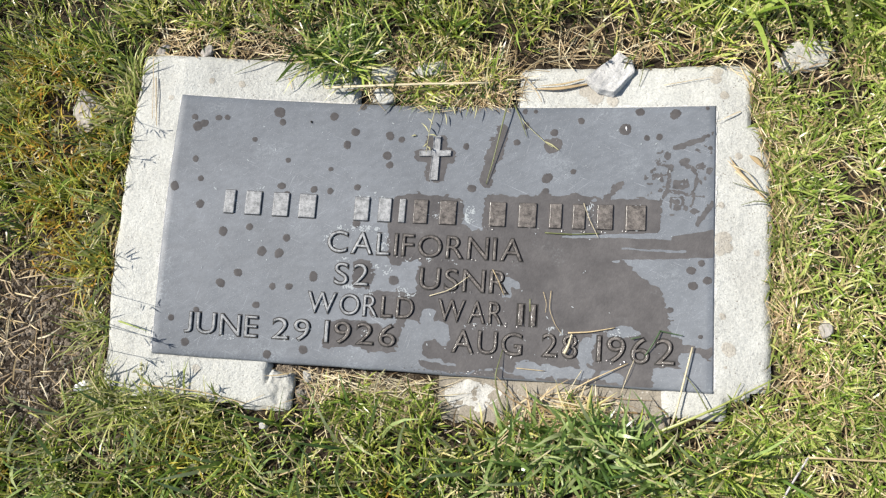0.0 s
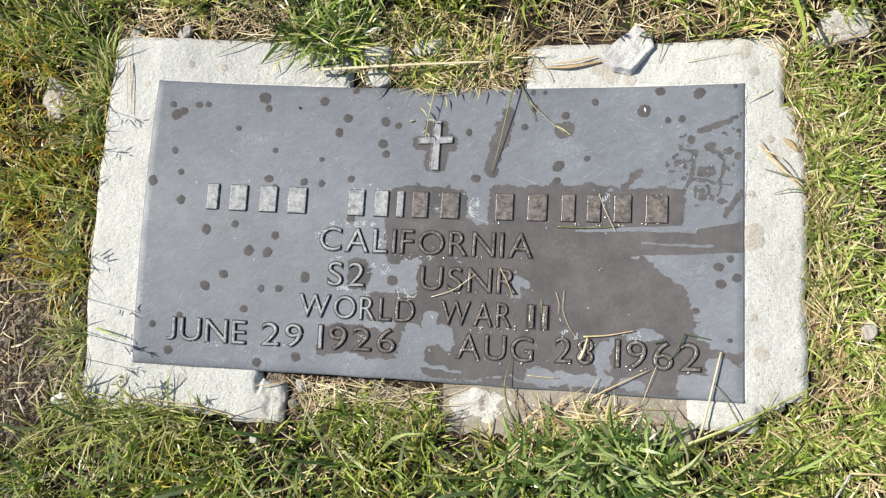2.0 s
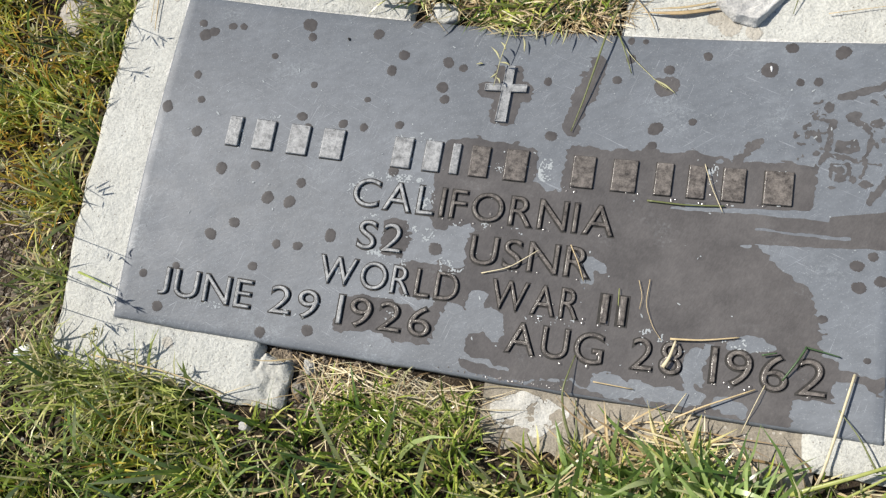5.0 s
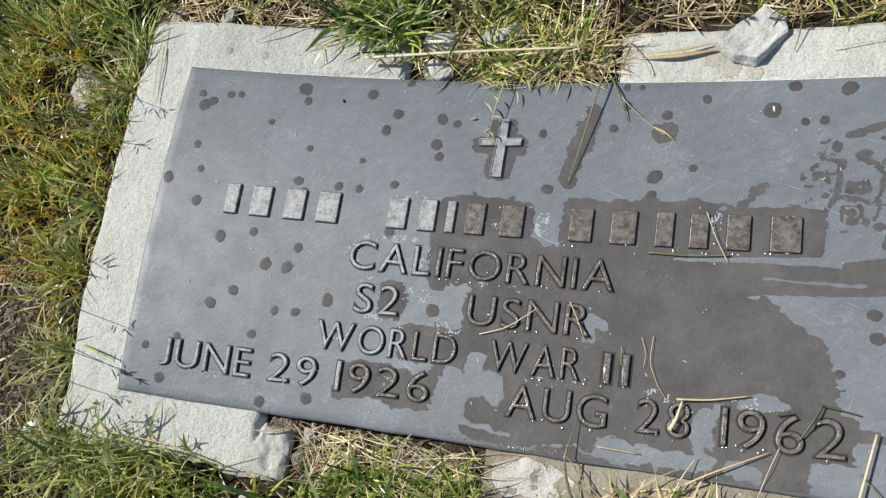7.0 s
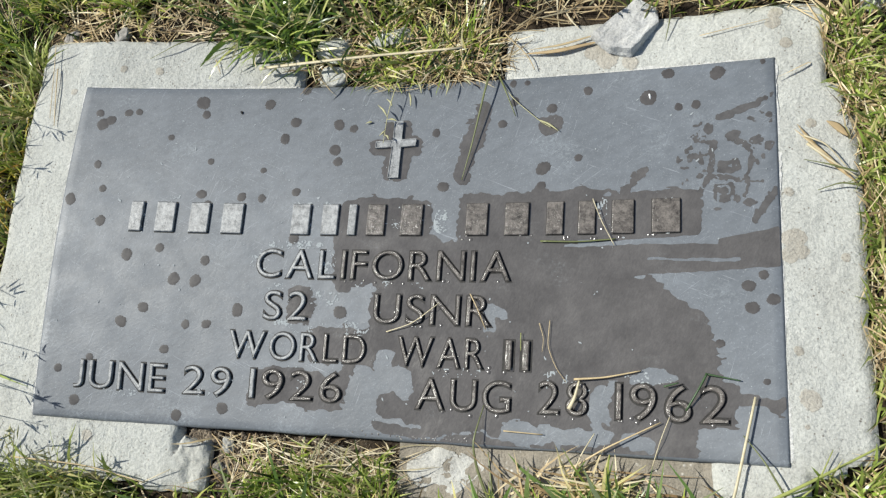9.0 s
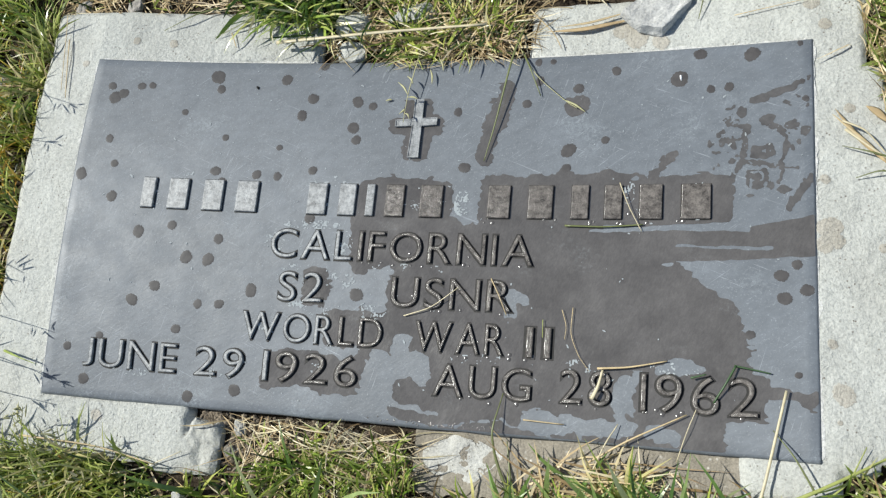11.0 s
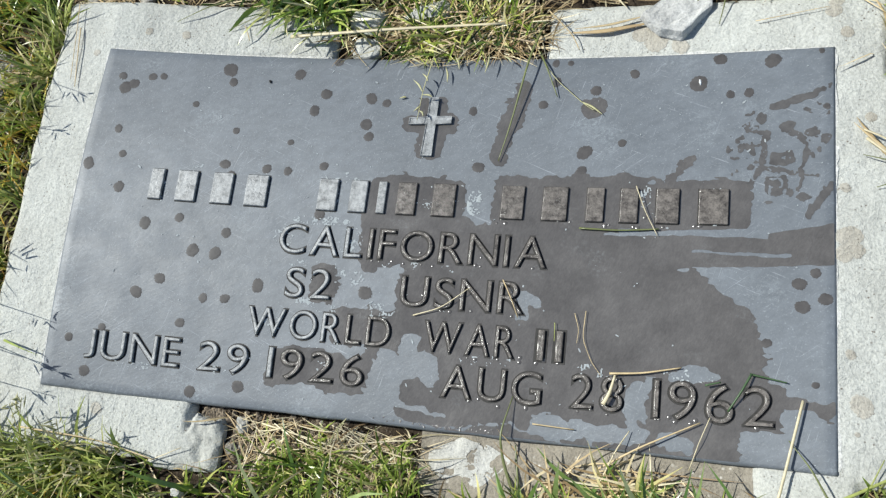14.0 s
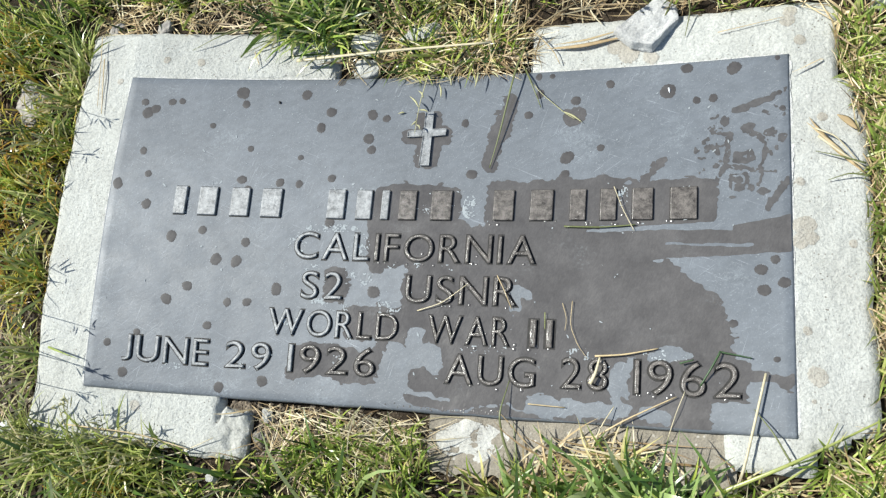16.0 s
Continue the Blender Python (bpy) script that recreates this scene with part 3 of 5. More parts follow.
SOLE_STROKES = [(265, 105, 290, 114, 3.4), (245, 99, 250, 101, 1.6), (259, 84, 257, 61, 2.4), (272, 86, 284, 80, 2.2), (280, 82, 286, 72, 1.8), (286, 72, 284, 60, 1.7), (284, 60, 281, 39, 1.4),
                (257, 57, 278, 53, 2.1), (278, 53, 294, 50, 1.0), (256, 56, 252, 49, 1.6), (288, 21, 302, 43, 3.2), (248, 74, 251, 69, 2.2)]
SOLE_BLOTS = [(294, 117, 4.5, 2.4), (301, 121, 2.4, 2.2), (286, 102, 2.0, 2.0), (300, 104, 2.0, 2.6), (256, 96, 4.2, 5.0), (273, 89, 5.6, 4.6), (254, 85, 4.2, 2.0), (290, 84, 5.0, 4.4), (298, 79, 3.6, 4.0),
              (243, 72, 3.4, 3.2), (284, 34, 5.0, 3.2), (262, 30, 3.6, 1.8), (250, 57, 3.0, 1.8), (290, 66, 2.0, 2.0), (276, 38, 2.0, 4.0)]


def print_depth(x, y):
    """Damp tread marks left by a boot sole: broken edges of its lugs, blots within, crumbs round the rim."""
    u, v = x + 1.3 * value_noise(x, y, 4, 61) + 0.8 * value_noise(x, y, 1.8, 69), y + 1.3 * value_noise(x, y, 4, 62) + 0.8 * value_noise(x, y, 1.8, 70)
    fine = value_noise(x, y, 3.2, 63) + 0.7 * value_noise(x, y, 1.6, 64)
    d = np.max([capsule(u, v, *q) for q in SOLE_STROKES] + [oval(u, v, *q) for q in SOLE_BLOTS], 0)
    heel = np.maximum(box(u, v, 262, 58.5, 278, 69, 2), box(u + 0.12 * (v - 45), v, 259, 35, 274, 50, 2))
    d = np.maximum(d, np.minimum(heel, 3 * (fine + 0.75)))
    d = np.minimum(d, 3 * (fine + 1.0))
    crumbs = 3 * (0.5 * value_noise(x, y, 6.5, 65) + 0.7 * fine - 0.62)
    near_sole = np.maximum(oval(x, y, 292, 86, 12, 22), oval(x, y, 246, 66, 14, 30))
    d = np.maximum(d, np.minimum.reduce([crumbs, near_sole, 2 + 0 * x]))
    return np.minimum(d - 0.1, box(x, y, -303, -151, 303, 151, 1))


tread = thing("damp_boot_print", field_mesh("damp_boot_print", print_depth, (214, 12, 306, 130), 0.6, lambda x, y: surf(x, y) + 0.00015, lambda x, y: surf(x, y) + 0.00003, FADED),
              "damp dark tread marks drying on the plate", "wet mark")


def spot_mesh(name, cx, cy, r, seed, material, lift=0.00016, base=surf):
    """A flat drop of ragged outline, thickest in its middle."""
    rng = random.Random(seed)
    turns, verts, faces = 72, [], []
    lobes = [(i, rng.uniform(0, 6.3), rng.uniform(0.01, 0.035)) for i in (2, 3, 4, 5, 9, 13, 17)]
    burr = [rng.uniform(-0.05, 0.05) for _ in range(turns)]
    long, lean = rng.uniform(1.0, 1.22), rng.uniform(0, math.pi)
    for ring, (f, h) in enumerate(((1.0, 0.35), (0.9, 0.8), (0.5, 1.0))):
        for k in range(turns):
            a = 2 * math.pi * k / turns
            q = f * r / 1000 * (1 + sum(s * math.sin(i * a + p) for i, p, s in lobes) + burr[k])
            q *= 1 + (long - 1) * math.cos(a - lean) ** 2
            x, y = cx / 1000 + q * math.cos(a), cy / 1000 + q * math.sin(a)
            if base is surf:
                x, y = max(min(x, W - 0.0015), -W + 0.0015), max(min(y, H - 0.0015), -H + 0.0015)
            verts.append((x, y, float(base(x, y)) + lift * h))
    verts.append((cx / 1000, cy / 1000, float(base(cx / 1000, cy / 1000)) + lift))
    for ring in range(2):
        for k in range(turns):
            b = (k + 1) % turns
            faces.append([ring * turns + k, ring * turns + b, (ring + 1) * turns + b, (ring + 1) * turns + k])
    faces += [[2 * turns + k, 2 * turns + (k + 1) % turns, 3 * turns] for k in range(turns)]
    return mesh_of(name, verts, faces, material, True)


SPOTS_TOP_LEFT = [(-285, 125, 3.6), (-280, 114, 5.5), (-273, 118, 4.5), (-257, 126, 3.6), (-247, 127, 3.2), (-186, 137, 6.2), (-181, 125, 3.9), (-211, 102, 3.0), (-121, 135, 4.9),
                  (-94, 117, 4.8), (-102, 101, 4.4), (-53, 114, 4.7), (-39, 110, 3.7), (-54, 90, 5.0), (-50, 79, 4.3), (-277, 74, 3.5), (-268, 51, 3.5),
                  (-169, 79, 3.1), (-118, 71, 2.7), (-297, 40, 5.0), (-265, 21, 4.8), (-173, 48, 4.1), (-166, 38, 3.8), (-135, 46, 4.1), (-116, 45, 3.7), (-85, 51, 3.7), (-88, 148, 3.6)]
SPOTS_LEFT = [(-235, -9, 5.1), (-205, -2, 4.1), (-161, -12, 4.4), (-82, 9, 4.6), (-188, -29, 5.4), (-168, -30, 5.0), (-213, -55, 4.4), (-232, -68, 4.7), (-172, -68, 3.7),
              (-153, -67, 3.7), (-189, -90, 3.7), (-285, -111, 3.7), (-267, -137, 4.7), (-172, -144, 4.6), (-131, -136, 4.9), (-126, -54, 4.9), (-34, -53, 5.2), (-257, -100, 3.2)]
SPOTS_RIGHT = [(112, 147, 2.5), (102, 130, 3.7), (93, 110, 3.7), (134, 122, 4.2), (163, 136, 3.5), (226, 146, 4.4), (263, 143, 5.2), (211, 126, 6.6), (234, 116, 3.2),
               (247, 117, 3.4), (129, 69, 5.3), (128, 54, 3.7), (157, 77, 3.2), (36, 104, 3.5), (46, 55, 4.4), (297, 118, 2.0), (299, 104, 2.2), (292, -21, 3.5),
               (282, -29, 4.2), (298, -39, 4.1), (284, -45, 4.4), (262, -71, 3.1), (292, -97, 2.2), (100, 147, 3.0), (296, 149, 2.0)]
for k, (x, y, r) in enumerate(SPOTS_TOP_LEFT + SPOTS_LEFT + SPOTS_RIGHT):
    thing("water_spot", spot_mesh("water_spot", x, y, r, k, DAMP), "small dark damp drop mark on the bronze plate", "water spot", "drop marks on the plate")
BED_STAINS = [(178, 166, 9.0), (196, 160, 6.0), (166, 172, 7.0), (306, 190, 5.0),(313, 6, 7.5), (310, -6, 6.0), (318, -4, 4.5), (311, 42, 3.2), (328, 96, 3.6), (336, 70, 1.5), (313, -75, 3.0), (319, -108, 6.4), (316, -126, 1.6), (313, 164, 4.5), (304, 182, 5.0), (-318, 148, 3.2), (-272, 172, 3.4), (-236, 170, 4.0), (-252, -166, 4.5), (346, -8, 3.0)]
for k, (x, y, r) in enumerate(BED_STAINS):
    thing("damp_stain", spot_mesh("damp_stain", x, y, r, 300 + k, STAIN, 0.0002, lambda a, b: float(bed_top(np.float64(a), np.float64(b))) + 0.0002), "brownish damp stain on the pale concrete", "stain", "stains on the bed")


def bead_mesh(r):
    """A low cap of water."""
    steep, turns, rings = radians(25), 16, 7
    ball = r / math.sin(steep)
    verts = [(0, 0, ball * (1 - math.cos(steep)))]
    for i in range(1, rings + 1):
        a = steep * i / rings
        verts += [(ball * math.sin(a) * math.cos(2 * math.pi * k / turns), ball * math.sin(a) * math.sin(2 * math.pi * k / turns), ball * (math.cos(a) - math.cos(steep))) for k in range(turns)]
    faces = [[0, 1 + k, 1 + (k + 1) % turns] for k in range(turns)]
    faces += [[1 + i * turns + k, 1 + (i + 1) * turns + k, 1 + (i + 1) * turns + (k + 1) % turns, 1 + i * turns + (k + 1) % turns] for i in range(rings - 1) for k in range(turns)]
    water = bpy.data.materials.get("water_bead") or Nodes("water_bead").finish((0.085, 0.077, 0.070), 0.17, specular=1.0)
    return mesh_of("water_bead", verts, faces, water, True)


BEADS = [bead_mesh(0.0010), bead_mesh(0.0013), bead_mesh(0.0017)]
rng = random.Random(5)
for x0, x1, y in ((-35, 106, -26.5), (-4, 93, -62.5), (20, 128, -96), (38, 112, -128.5), (134, 266, -128), (66, 240, 10.5)):
    for _ in range(int((x1 - x0) / 11)):
        x, yy = rng.uniform(x0, x1), y + rng.uniform(-1.8, 2.2) + 12 * (rng.random() < 0.2) * rng.random()
        if wet_depth(np.float64(x), np.float64(yy)) < 1:
            continue
        bead = new("water_bead", BEADS[rng.randrange(3)])
        bead.location = (x / 1000, yy / 1000, float(surf(x / 1000, yy / 1000)) + 0.00018)
        tagged(bead, "tiny glinting bead of water below a letter", "water bead", "water beads")

for _ in range(45):
    x = rng.gauss(45, 26)
    yy = -149.5 + rng.uniform(-1.5, 4) * rng.random()
    bead = new("water_bead", BEADS[0])
    bead.location = (x / 1000, yy / 1000, float(surf(x / 1000, yy / 1000)) + 0.0001)
    bead.scale = (0.7, 0.7, 0.7)
    tagged(bead, "tiny glinting bead of water at the plate's lower edge", "water bead", "water beads")

# ================= white deposits on the plate =================


def scale_mesh(cx, cy, rx, ry, seed, share):
    def depth(x, y):
        grain = value_noise(x, y, 1.1, seed) + 0.8 * value_noise(x, y, 4.5, seed + 1) + share - 0.15
        return np.minimum(oval(x + value_noise(x, y, 5, seed), y, cx, cy, rx, ry), grain * 1.2)
    return field_mesh("lime_scale", depth, (cx - rx - 2, cy - ry - 2, cx + rx + 2, cy + ry + 2), 0.45, lambda x, y: surf(x, y) + 0.0002, lambda x, y: surf(x, y) + 0.00005, LIME)


for k, (x, y, rx, ry, share) in enumerate(((47, 25, 7, 11, 0.15), (-80, 4, 26, 4, -0.15), (-52, -12, 10, 12, -0.25), (-50, -42, 14, 7, -0.35), (-76, 24, 9, 9, -0.3), (110, 27, 8, 8, -0.3),
                                            (176, 34, 5, 9, -0.1), (-95, -33, 10, 3, -0.3), (-66, -68, 12, 4, -0.45), (-100, -82, 6, 6, -0.3), (-224, 20, 4, 9, -0.5), (-63, -113, 4, 5, -0.2), (18, 22, 30, 5, -0.6), (-140, 30, 12, 14, -0.75),
                                            (-226, -128, 16, 4, -0.35), (-146, -124, 12, 5, -0.45), (-118, -80, 14, 6, -0.4), (-62, -96, 20, 4, -0.5), (-82, -64, 10, 4, -0.35), (10, -30, 34, 4, -0.6), (-110, -10, 10, 10, -0.5), (-20, -66, 16, 6, -0.55), (70, -98, 26, 4, -0.6), (150, -98, 14, 5, -0.55), (216, -96, 20, 5, -0.5), (-196, 42, 14, 5, -0.6), (-66, 42, 16, 5, -0.5))):
    thing("lime_scale", scale_mesh(x, y, rx, ry, 400 + 3 * k, share), "chalky white mineral deposit on the bronze plate", "mineral deposit", "white deposits on the plate")
rng = random.Random(8)
flecks, fleck_faces = [], []
for k in range(240):
    x, y, q = rng.uniform(-298, 298), rng.uniform(-148, 148), rng.uniform(0.2, 0.8) * rng.random() + 0.15
    turn, long = rng.uniform(0, 6.3), rng.choice((1, 1, 1.6, 3))
    for i in range(5):
        a = 2 * math.pi * i / 5
        u, v = q * long * math.cos(a), q * math.sin(a)
        fx, fy = (x + u * math.cos(turn) - v * math.sin(turn)) / 1000, (y + u * math.sin(turn) + v * math.cos(turn)) / 1000
        flecks.append((fx, fy, float(surf(fx, fy)) + 0.00045))
    fleck_faces.append(list(range(5 * k, 5 * k + 5)))
thing("pale_flecks", mesh_of("pale_flecks", flecks, fleck_faces, LIME), "tiny pale flecks of dust on the plate", "dust", kind="stuff")

# ================= stones and fragments =================


def put_rock(name, x, y, size, material, seed, turn, label, category, jag=0.3, sink=0.35):
    ob = thing(name, rock(name, size, material, seed, jag), label, category)
    z = float(top_z(x, y))
    ob.matrix_world = pose(x, y, z + size[2] * (1 - sink) * 0.6, 0, 0, turn)
    return ob




def shard_mesh(outline, height, material, seed):
    """A broken slab of stone: a many-cornered block with a dented, sloping face."""
    bm = bmesh.new()
    face = bm.faces.new([bm.verts.new((x / 1000, y / 1000, 0)) for x, y in outline])
    up = bmesh.ops.extrude_face_region(bm, geom=[face])
    for v in up["geom"]:
        if isinstance(v, bmesh.types.BMVert):
            v.co.z = height
            v.co.xy *= 0.92
    bmesh.ops.bevel(bm, geom=bm.edges[:], offset=0.0022, segments=2, affect="EDGES", profile=0.6)
    bmesh.ops.triangulate(bm, faces=bm.faces[:])
    for _ in range(2):
        bmesh.ops.subdivide_edges(bm, edges=[e for e in bm.edges if e.calc_length() > 0.004], cuts=1)
        bmesh.ops.triangulate(bm, faces=bm.faces[:])
    for v in bm.verts:
        p = v.co * 90 + Vector((seed, 0, 0))
        v.co += Vector((noise.noise(p), noise.noise(p + Vector((9, 0, 0))), noise.noise(p + Vector((0, 9, 0))))) * 0.0016
        v.co += Vector((0, 0, noise.noise(v.co * 400))) * 0.0009 + Vector((0, 0, noise.noise(v.co * 150))) * 0.0014 * (v.co.z > 0.004)
    bmesh.ops.recalc_face_normals(bm, faces=bm.faces[:])
    me = bpy.data.meshes.new("broken_stone")
    bm.to_mesh(me)
    bm.free()
    me.materials.append(material)
    return me


stone = thing("broken_stone", shard_mesh([(-31, -8), (8, 27), (25, 17), (27, 1), (4, -27), (-14, -23)], 0.010, STONE, 2.0), "pale jagged broken stone lying on the bed", "stone")
stone.location = (0.193, 0.190, float(top_z(0.193, 0.190)) - 0.001)
stone.rotation_euler = (radians(-4), radians(5), 0)
put_rock("buried_stone", 0.391, 0.208, (0.031, 0.017, 0.006), MORTAR, 7, 22, "whitish stone half buried in the lawn", "stone", 0.9, 0.6)
put_rock("pebble", 0.411, -0.082, (0.008, 0.010, 0.008), GREY_STONE, 11, 0, "light grey pebble in the short grass", "pebble", 0.2, 0.0)
put_rock("buried_stone", -0.435, 0.135, (0.022, 0.030, 0.012), GREY_STONE, 13, 20, "tan weathered stone sunk in the grass", "stone", 0.7, 0.7)
put_rock("pebble", -0.345, 0.214, (0.010, 0.009, 0.008), GREY_STONE, 17, 10, "small grey pebble beside the concrete bed", "pebble", 0.5, 0.7)
put_rock("pebble", -0.288, 0.212, (0.011, 0.008, 0.008), GREY_STONE, 19, 60, "small tan pebble beside the concrete bed", "pebble", 0.5, 0.7)
put_rock("pebble", -0.127, -0.166, (0.006, 0.008, 0.005), MORTAR, 23, 20, "small pale pebble in the broken gap", "pebble", 0.25, 0.0)
put_rock("pebble", -0.168, -0.222, (0.007, 0.006, 0.006), STONE, 29, 0, "small white pebble at the bed's lower edge", "pebble", 0.2, 0.0)
put_rock("white_fragment", -0.386, -0.196, (0.011, 0.006, 0.006), WHITE_BIT, 31, 25, "bright white crumpled fragment on bare soil", "fragment", 0.5, -0.6)
put_rock("white_fragment", -0.373, -0.201, (0.009, 0.006, 0.005), WHITE_BIT, 37, -15, "bright white crumpled fragment on bare soil", "fragment", 0.5, -0.6)
put_rock("broken_concrete", -0.066, 0.190, (0.020, 0.014, 0.012), CONCRETE, 41, 5, "broken concrete lump behind the grass tuft", "concrete lump", 0.3, 0.2)
put_rock("broken_concrete", -0.015, 0.196, (0.022, 0.013, 0.012), CONCRETE, 43, 12, "broken concrete lump behind the grass tuft", "concrete lump", 0.3, 0.2)
put_rock("broken_concrete", -0.068, 0.164, (0.018, 0.010, 0.010), CONCRETE, 47, -5, "broken concrete lump against the plate's upper edge", "concrete lump", 0.3, 0.2)
put_rock("broken_concrete", -0.134, -0.184, (0.005, 0.006, 0.004), DIRTY_CONCRETE, 67, 75, "rough crumbled lump at the bed's broken end", "concrete lump", 0.9, 0.5)
put_rock("white_fragment", 0.212, 0.127, (0.0009, 0.0024, 0.0009), WHITE_BIT, 51, 12, "tiny white crumb lying in a damp drop mark", "fragment", 0.5, 0.2)
put_rock("soil_crumb", -0.147, 0.127, (0.0012, 0.0020, 0.0012), NEAR_BLACK, 53, 30, "tiny dark crumb lying on the dry plate", "soil crumb", 0.4, 0.2)

# ================= straws and clippings, one by one =================


def straw(name, points, r0, r1, material, label, category="straw", flat=0.5, leaf=False):
    return thing(name, stalk(lie(points), r0 * 0.75 / 1000, r1 * 0.75 / 1000, material, name, flat, 6, leaf), label, category)


straw("dry_straw", [(-132, 167, 9), (-40, 171, 26), (58, 174, 26)], 2.3, 1.5, PALE_STRAW, "long pale dry straw lying across the bed")
straw("dry_straw", [(262, -198, 6), (269, -176, 7), (284, -108, 3)], 1.5, 1.2, PALE_STRAW, "stiff pale straw leaning on the plate's corner")
straw("loose_grass", [(88, 186, 8), (80, 150, 9), (69, 90, 3), (62, 60, 0.5)], 1.6, 0.5, CLIPPING, "narrow green blade lying down over the plate", "grass blade", 0.3)
straw("loose_grass", [(86, 158, 9), (94, 140, 5), (104, 116, 0.5)], 1.2, 0.5, CLIPPING, "short bent grey-green blade on the plate", "grass blade", 0.3)
straw("seed_stalk", [(84, 160, 9), (100, 132, 3), (126, 109, 1), (134, 104, 0.6)], 0.5, 0.4, SEED, "thin stalk with a flat green seed husk", "grass stalk")
straw("seed_stalk", [(2, 176, 12), (-2, 140, 9), (-6, 118, 8), (-8, 92, 6)], 0.7, 0.4, SEED, "thin seed stalk hanging over the raised cross", "grass stalk")
for sx, sy, sh, tx, ty in ((-6, 116, 8, -16, 128), (-6, 114, 8, 3, 112), (-7, 104, 7, -12, 99), (-7, 100, 7, -3, 95), (-28, 114, 0.5, -22, 115), (12, 128, 3, 9, 142), (-3, 126, 7, -9, 134), (17, 150, 7, 22, 138), (46, 151, 8, 44, 134), (58, 150, 7, 65, 144), (122, 112, 1, 141, 100)):
    straw("grass_seed", [(sx, sy, sh), ((sx + tx) / 2 + 1, (sy + ty) / 2 + 1, sh), (tx, ty, sh)], 1.3, 1.0, SEED, "small pale green grass seed husk on the plate", "seed", 0.5, True)
straw("loose_grass", [(104, -200, 6), (90, -170, 9), (86, -150, 8), (92, -122, 1)], 1.9, 0.5, CLIPPING, "fresh green blade bending over the plate's lower edge", "grass blade", 0.35)
straw("loose_grass", [(106, -205, 5), (101, -178, 8), (97, -156, 6)], 1.6, 0.5, CLIPPING, "fresh green blade standing at the slab", "grass blade", 0.35)
straw("grass_clipping", [(130, 7, 0.6), (160, 6, 0.6), (188, 8, 0.6)], 1.0, 0.7, CLIPPING, "pale green clipping lying below the name bars", "grass clipping")
straw("dry_straw", [(170, 40, 4), (177, 22, 2), (187, 3, 0.5)], 0.5, 0.4, PALE_STRAW, "thin whitish straw across the name bars")
straw("dry_straw", [(8, -68, 0.5), (30, -61, 2), (52, -44, 4)], 0.6, 0.4, PALE_STRAW, "thin pale straw curling over raised letters")
straw("dry_straw", [(76, -36, 1), (84, -50, 4), (90, -64, 0.6)], 0.6, 0.4, STRAW, "thin brown straw lying over a raised letter")
straw("dry_straw", [(160, -100, 3), (182, -98, 2), (208, -92, 0.8)], 1.1, 0.6, STRAW, "short brown straw above the raised date")
straw("dry_straw", [(164, -101, 4), (161, -114, 4), (157, -122, 4)], 1.0, 2.2, PALE_STRAW, "frayed pale straw end resting on a numeral", "straw", 0.4)
straw("grass_clipping", [(239, -119, 1), (247, -105, 4), (253, -93, 2)], 0.9, 1.1, MOSS, "dark green bent clipping over the last numeral", "grass clipping", 0.6)
straw("grass_clipping", [(252, -93, 1.5), (264, -95, 1), (275, -97, 0.6)], 1.0, 0.6, MOSS, "dark green bent clipping over the last numeral", "grass clipping", 0.6)
straw("grass_clipping", [(224, -103, 3), (234, -100, 3)], 1.0, 0.6, MOSS, "short dark green clipping beside a raised numeral", "grass clipping", 0.6)
straw("grass_clipping", [(132, -58, 0.5), (136, -70, 1), (135, -80, 0.5)], 0.4, 0.25, STRAW, "hair-thin dry clipping beside raised strokes", "grass clipping")
straw("grass_clipping", [(140, -56, 0.5), (139, -76, 1), (146, -92, 0.5), (154, -102, 0.5)], 0.4, 0.25, STRAW, "hair-thin dry clipping beside raised strokes", "grass clipping")
straw("grass_clipping", [(118, -66, 0.5), (119, -80, 3)], 0.45, 0.3, OLIVE, "hair-thin dry clipping beside raised strokes", "grass clipping")
straw("dry_straw", [(108, -140, 0.5), (138, -141, 0.5)], 0.7, 0.5, STRAW, "thin brown straw near the plate's lower edge")
straw("dry_straw", [(156, -166, 6), (184, -148, 4), (222, -128, 1.5)], 1.1, 0.6, STRAW, "bent tan straw reaching over the plate's edge")
straw("dry_straw", [(158, -176, 8), (168, -152, 6), (176, -138, 1)], 0.8, 0.5, PALE_STRAW, "thin pale straw reaching over the plate's edge")
straw("dry_straw", [(216, -160, 3), (222, -140, 3), (228, -124, 2)], 0.5, 0.4, PALE_STRAW, "thin pale straw reaching over the plate's edge")
straw("dry_leaf", [(318, 94, 2), (331, 72, 4), (356, 46, 3)], 2.0, 3.2, DEAD_LEAF, "curled dry tan leaf sheath on the bed", "dry leaf", 0.3, True)
straw("dry_leaf", [(316, 90, 2), (334, 70, 5), (350, 52, 4)], 1.6, 2.0, STRAW, "curled dry tan leaf sheath on the bed", "dry leaf", 0.3, True)
straw("dry_leaf", [(112, 177, 2), (140, 178, 4), (170, 186, 3)], 1.0, 1.8, STRAW, "flat dry brown leaf beside the broken stone", "dry leaf", 0.2, True)
straw("dry_leaf", [(324, 78, 3), (340, 62, 6), (356, 50, 4)], 1.6, 0.8, PALE_STRAW, "curled dry tan leaf sheath on the bed", "dry leaf")
straw("dry_leaf", [(322, 84, 4), (336, 76, 7), (350, 58, 3)], 1.2, 0.5, PALE_STRAW, "curled dry tan leaf sheath on the bed", "dry leaf")
straw("loose_grass", [(356, 54, 5), (338, 60, 6), (322, 66, 1)], 1.2, 0.4, CLIPPING, "thin green blade lying over the bed", "grass blade", 0.3)
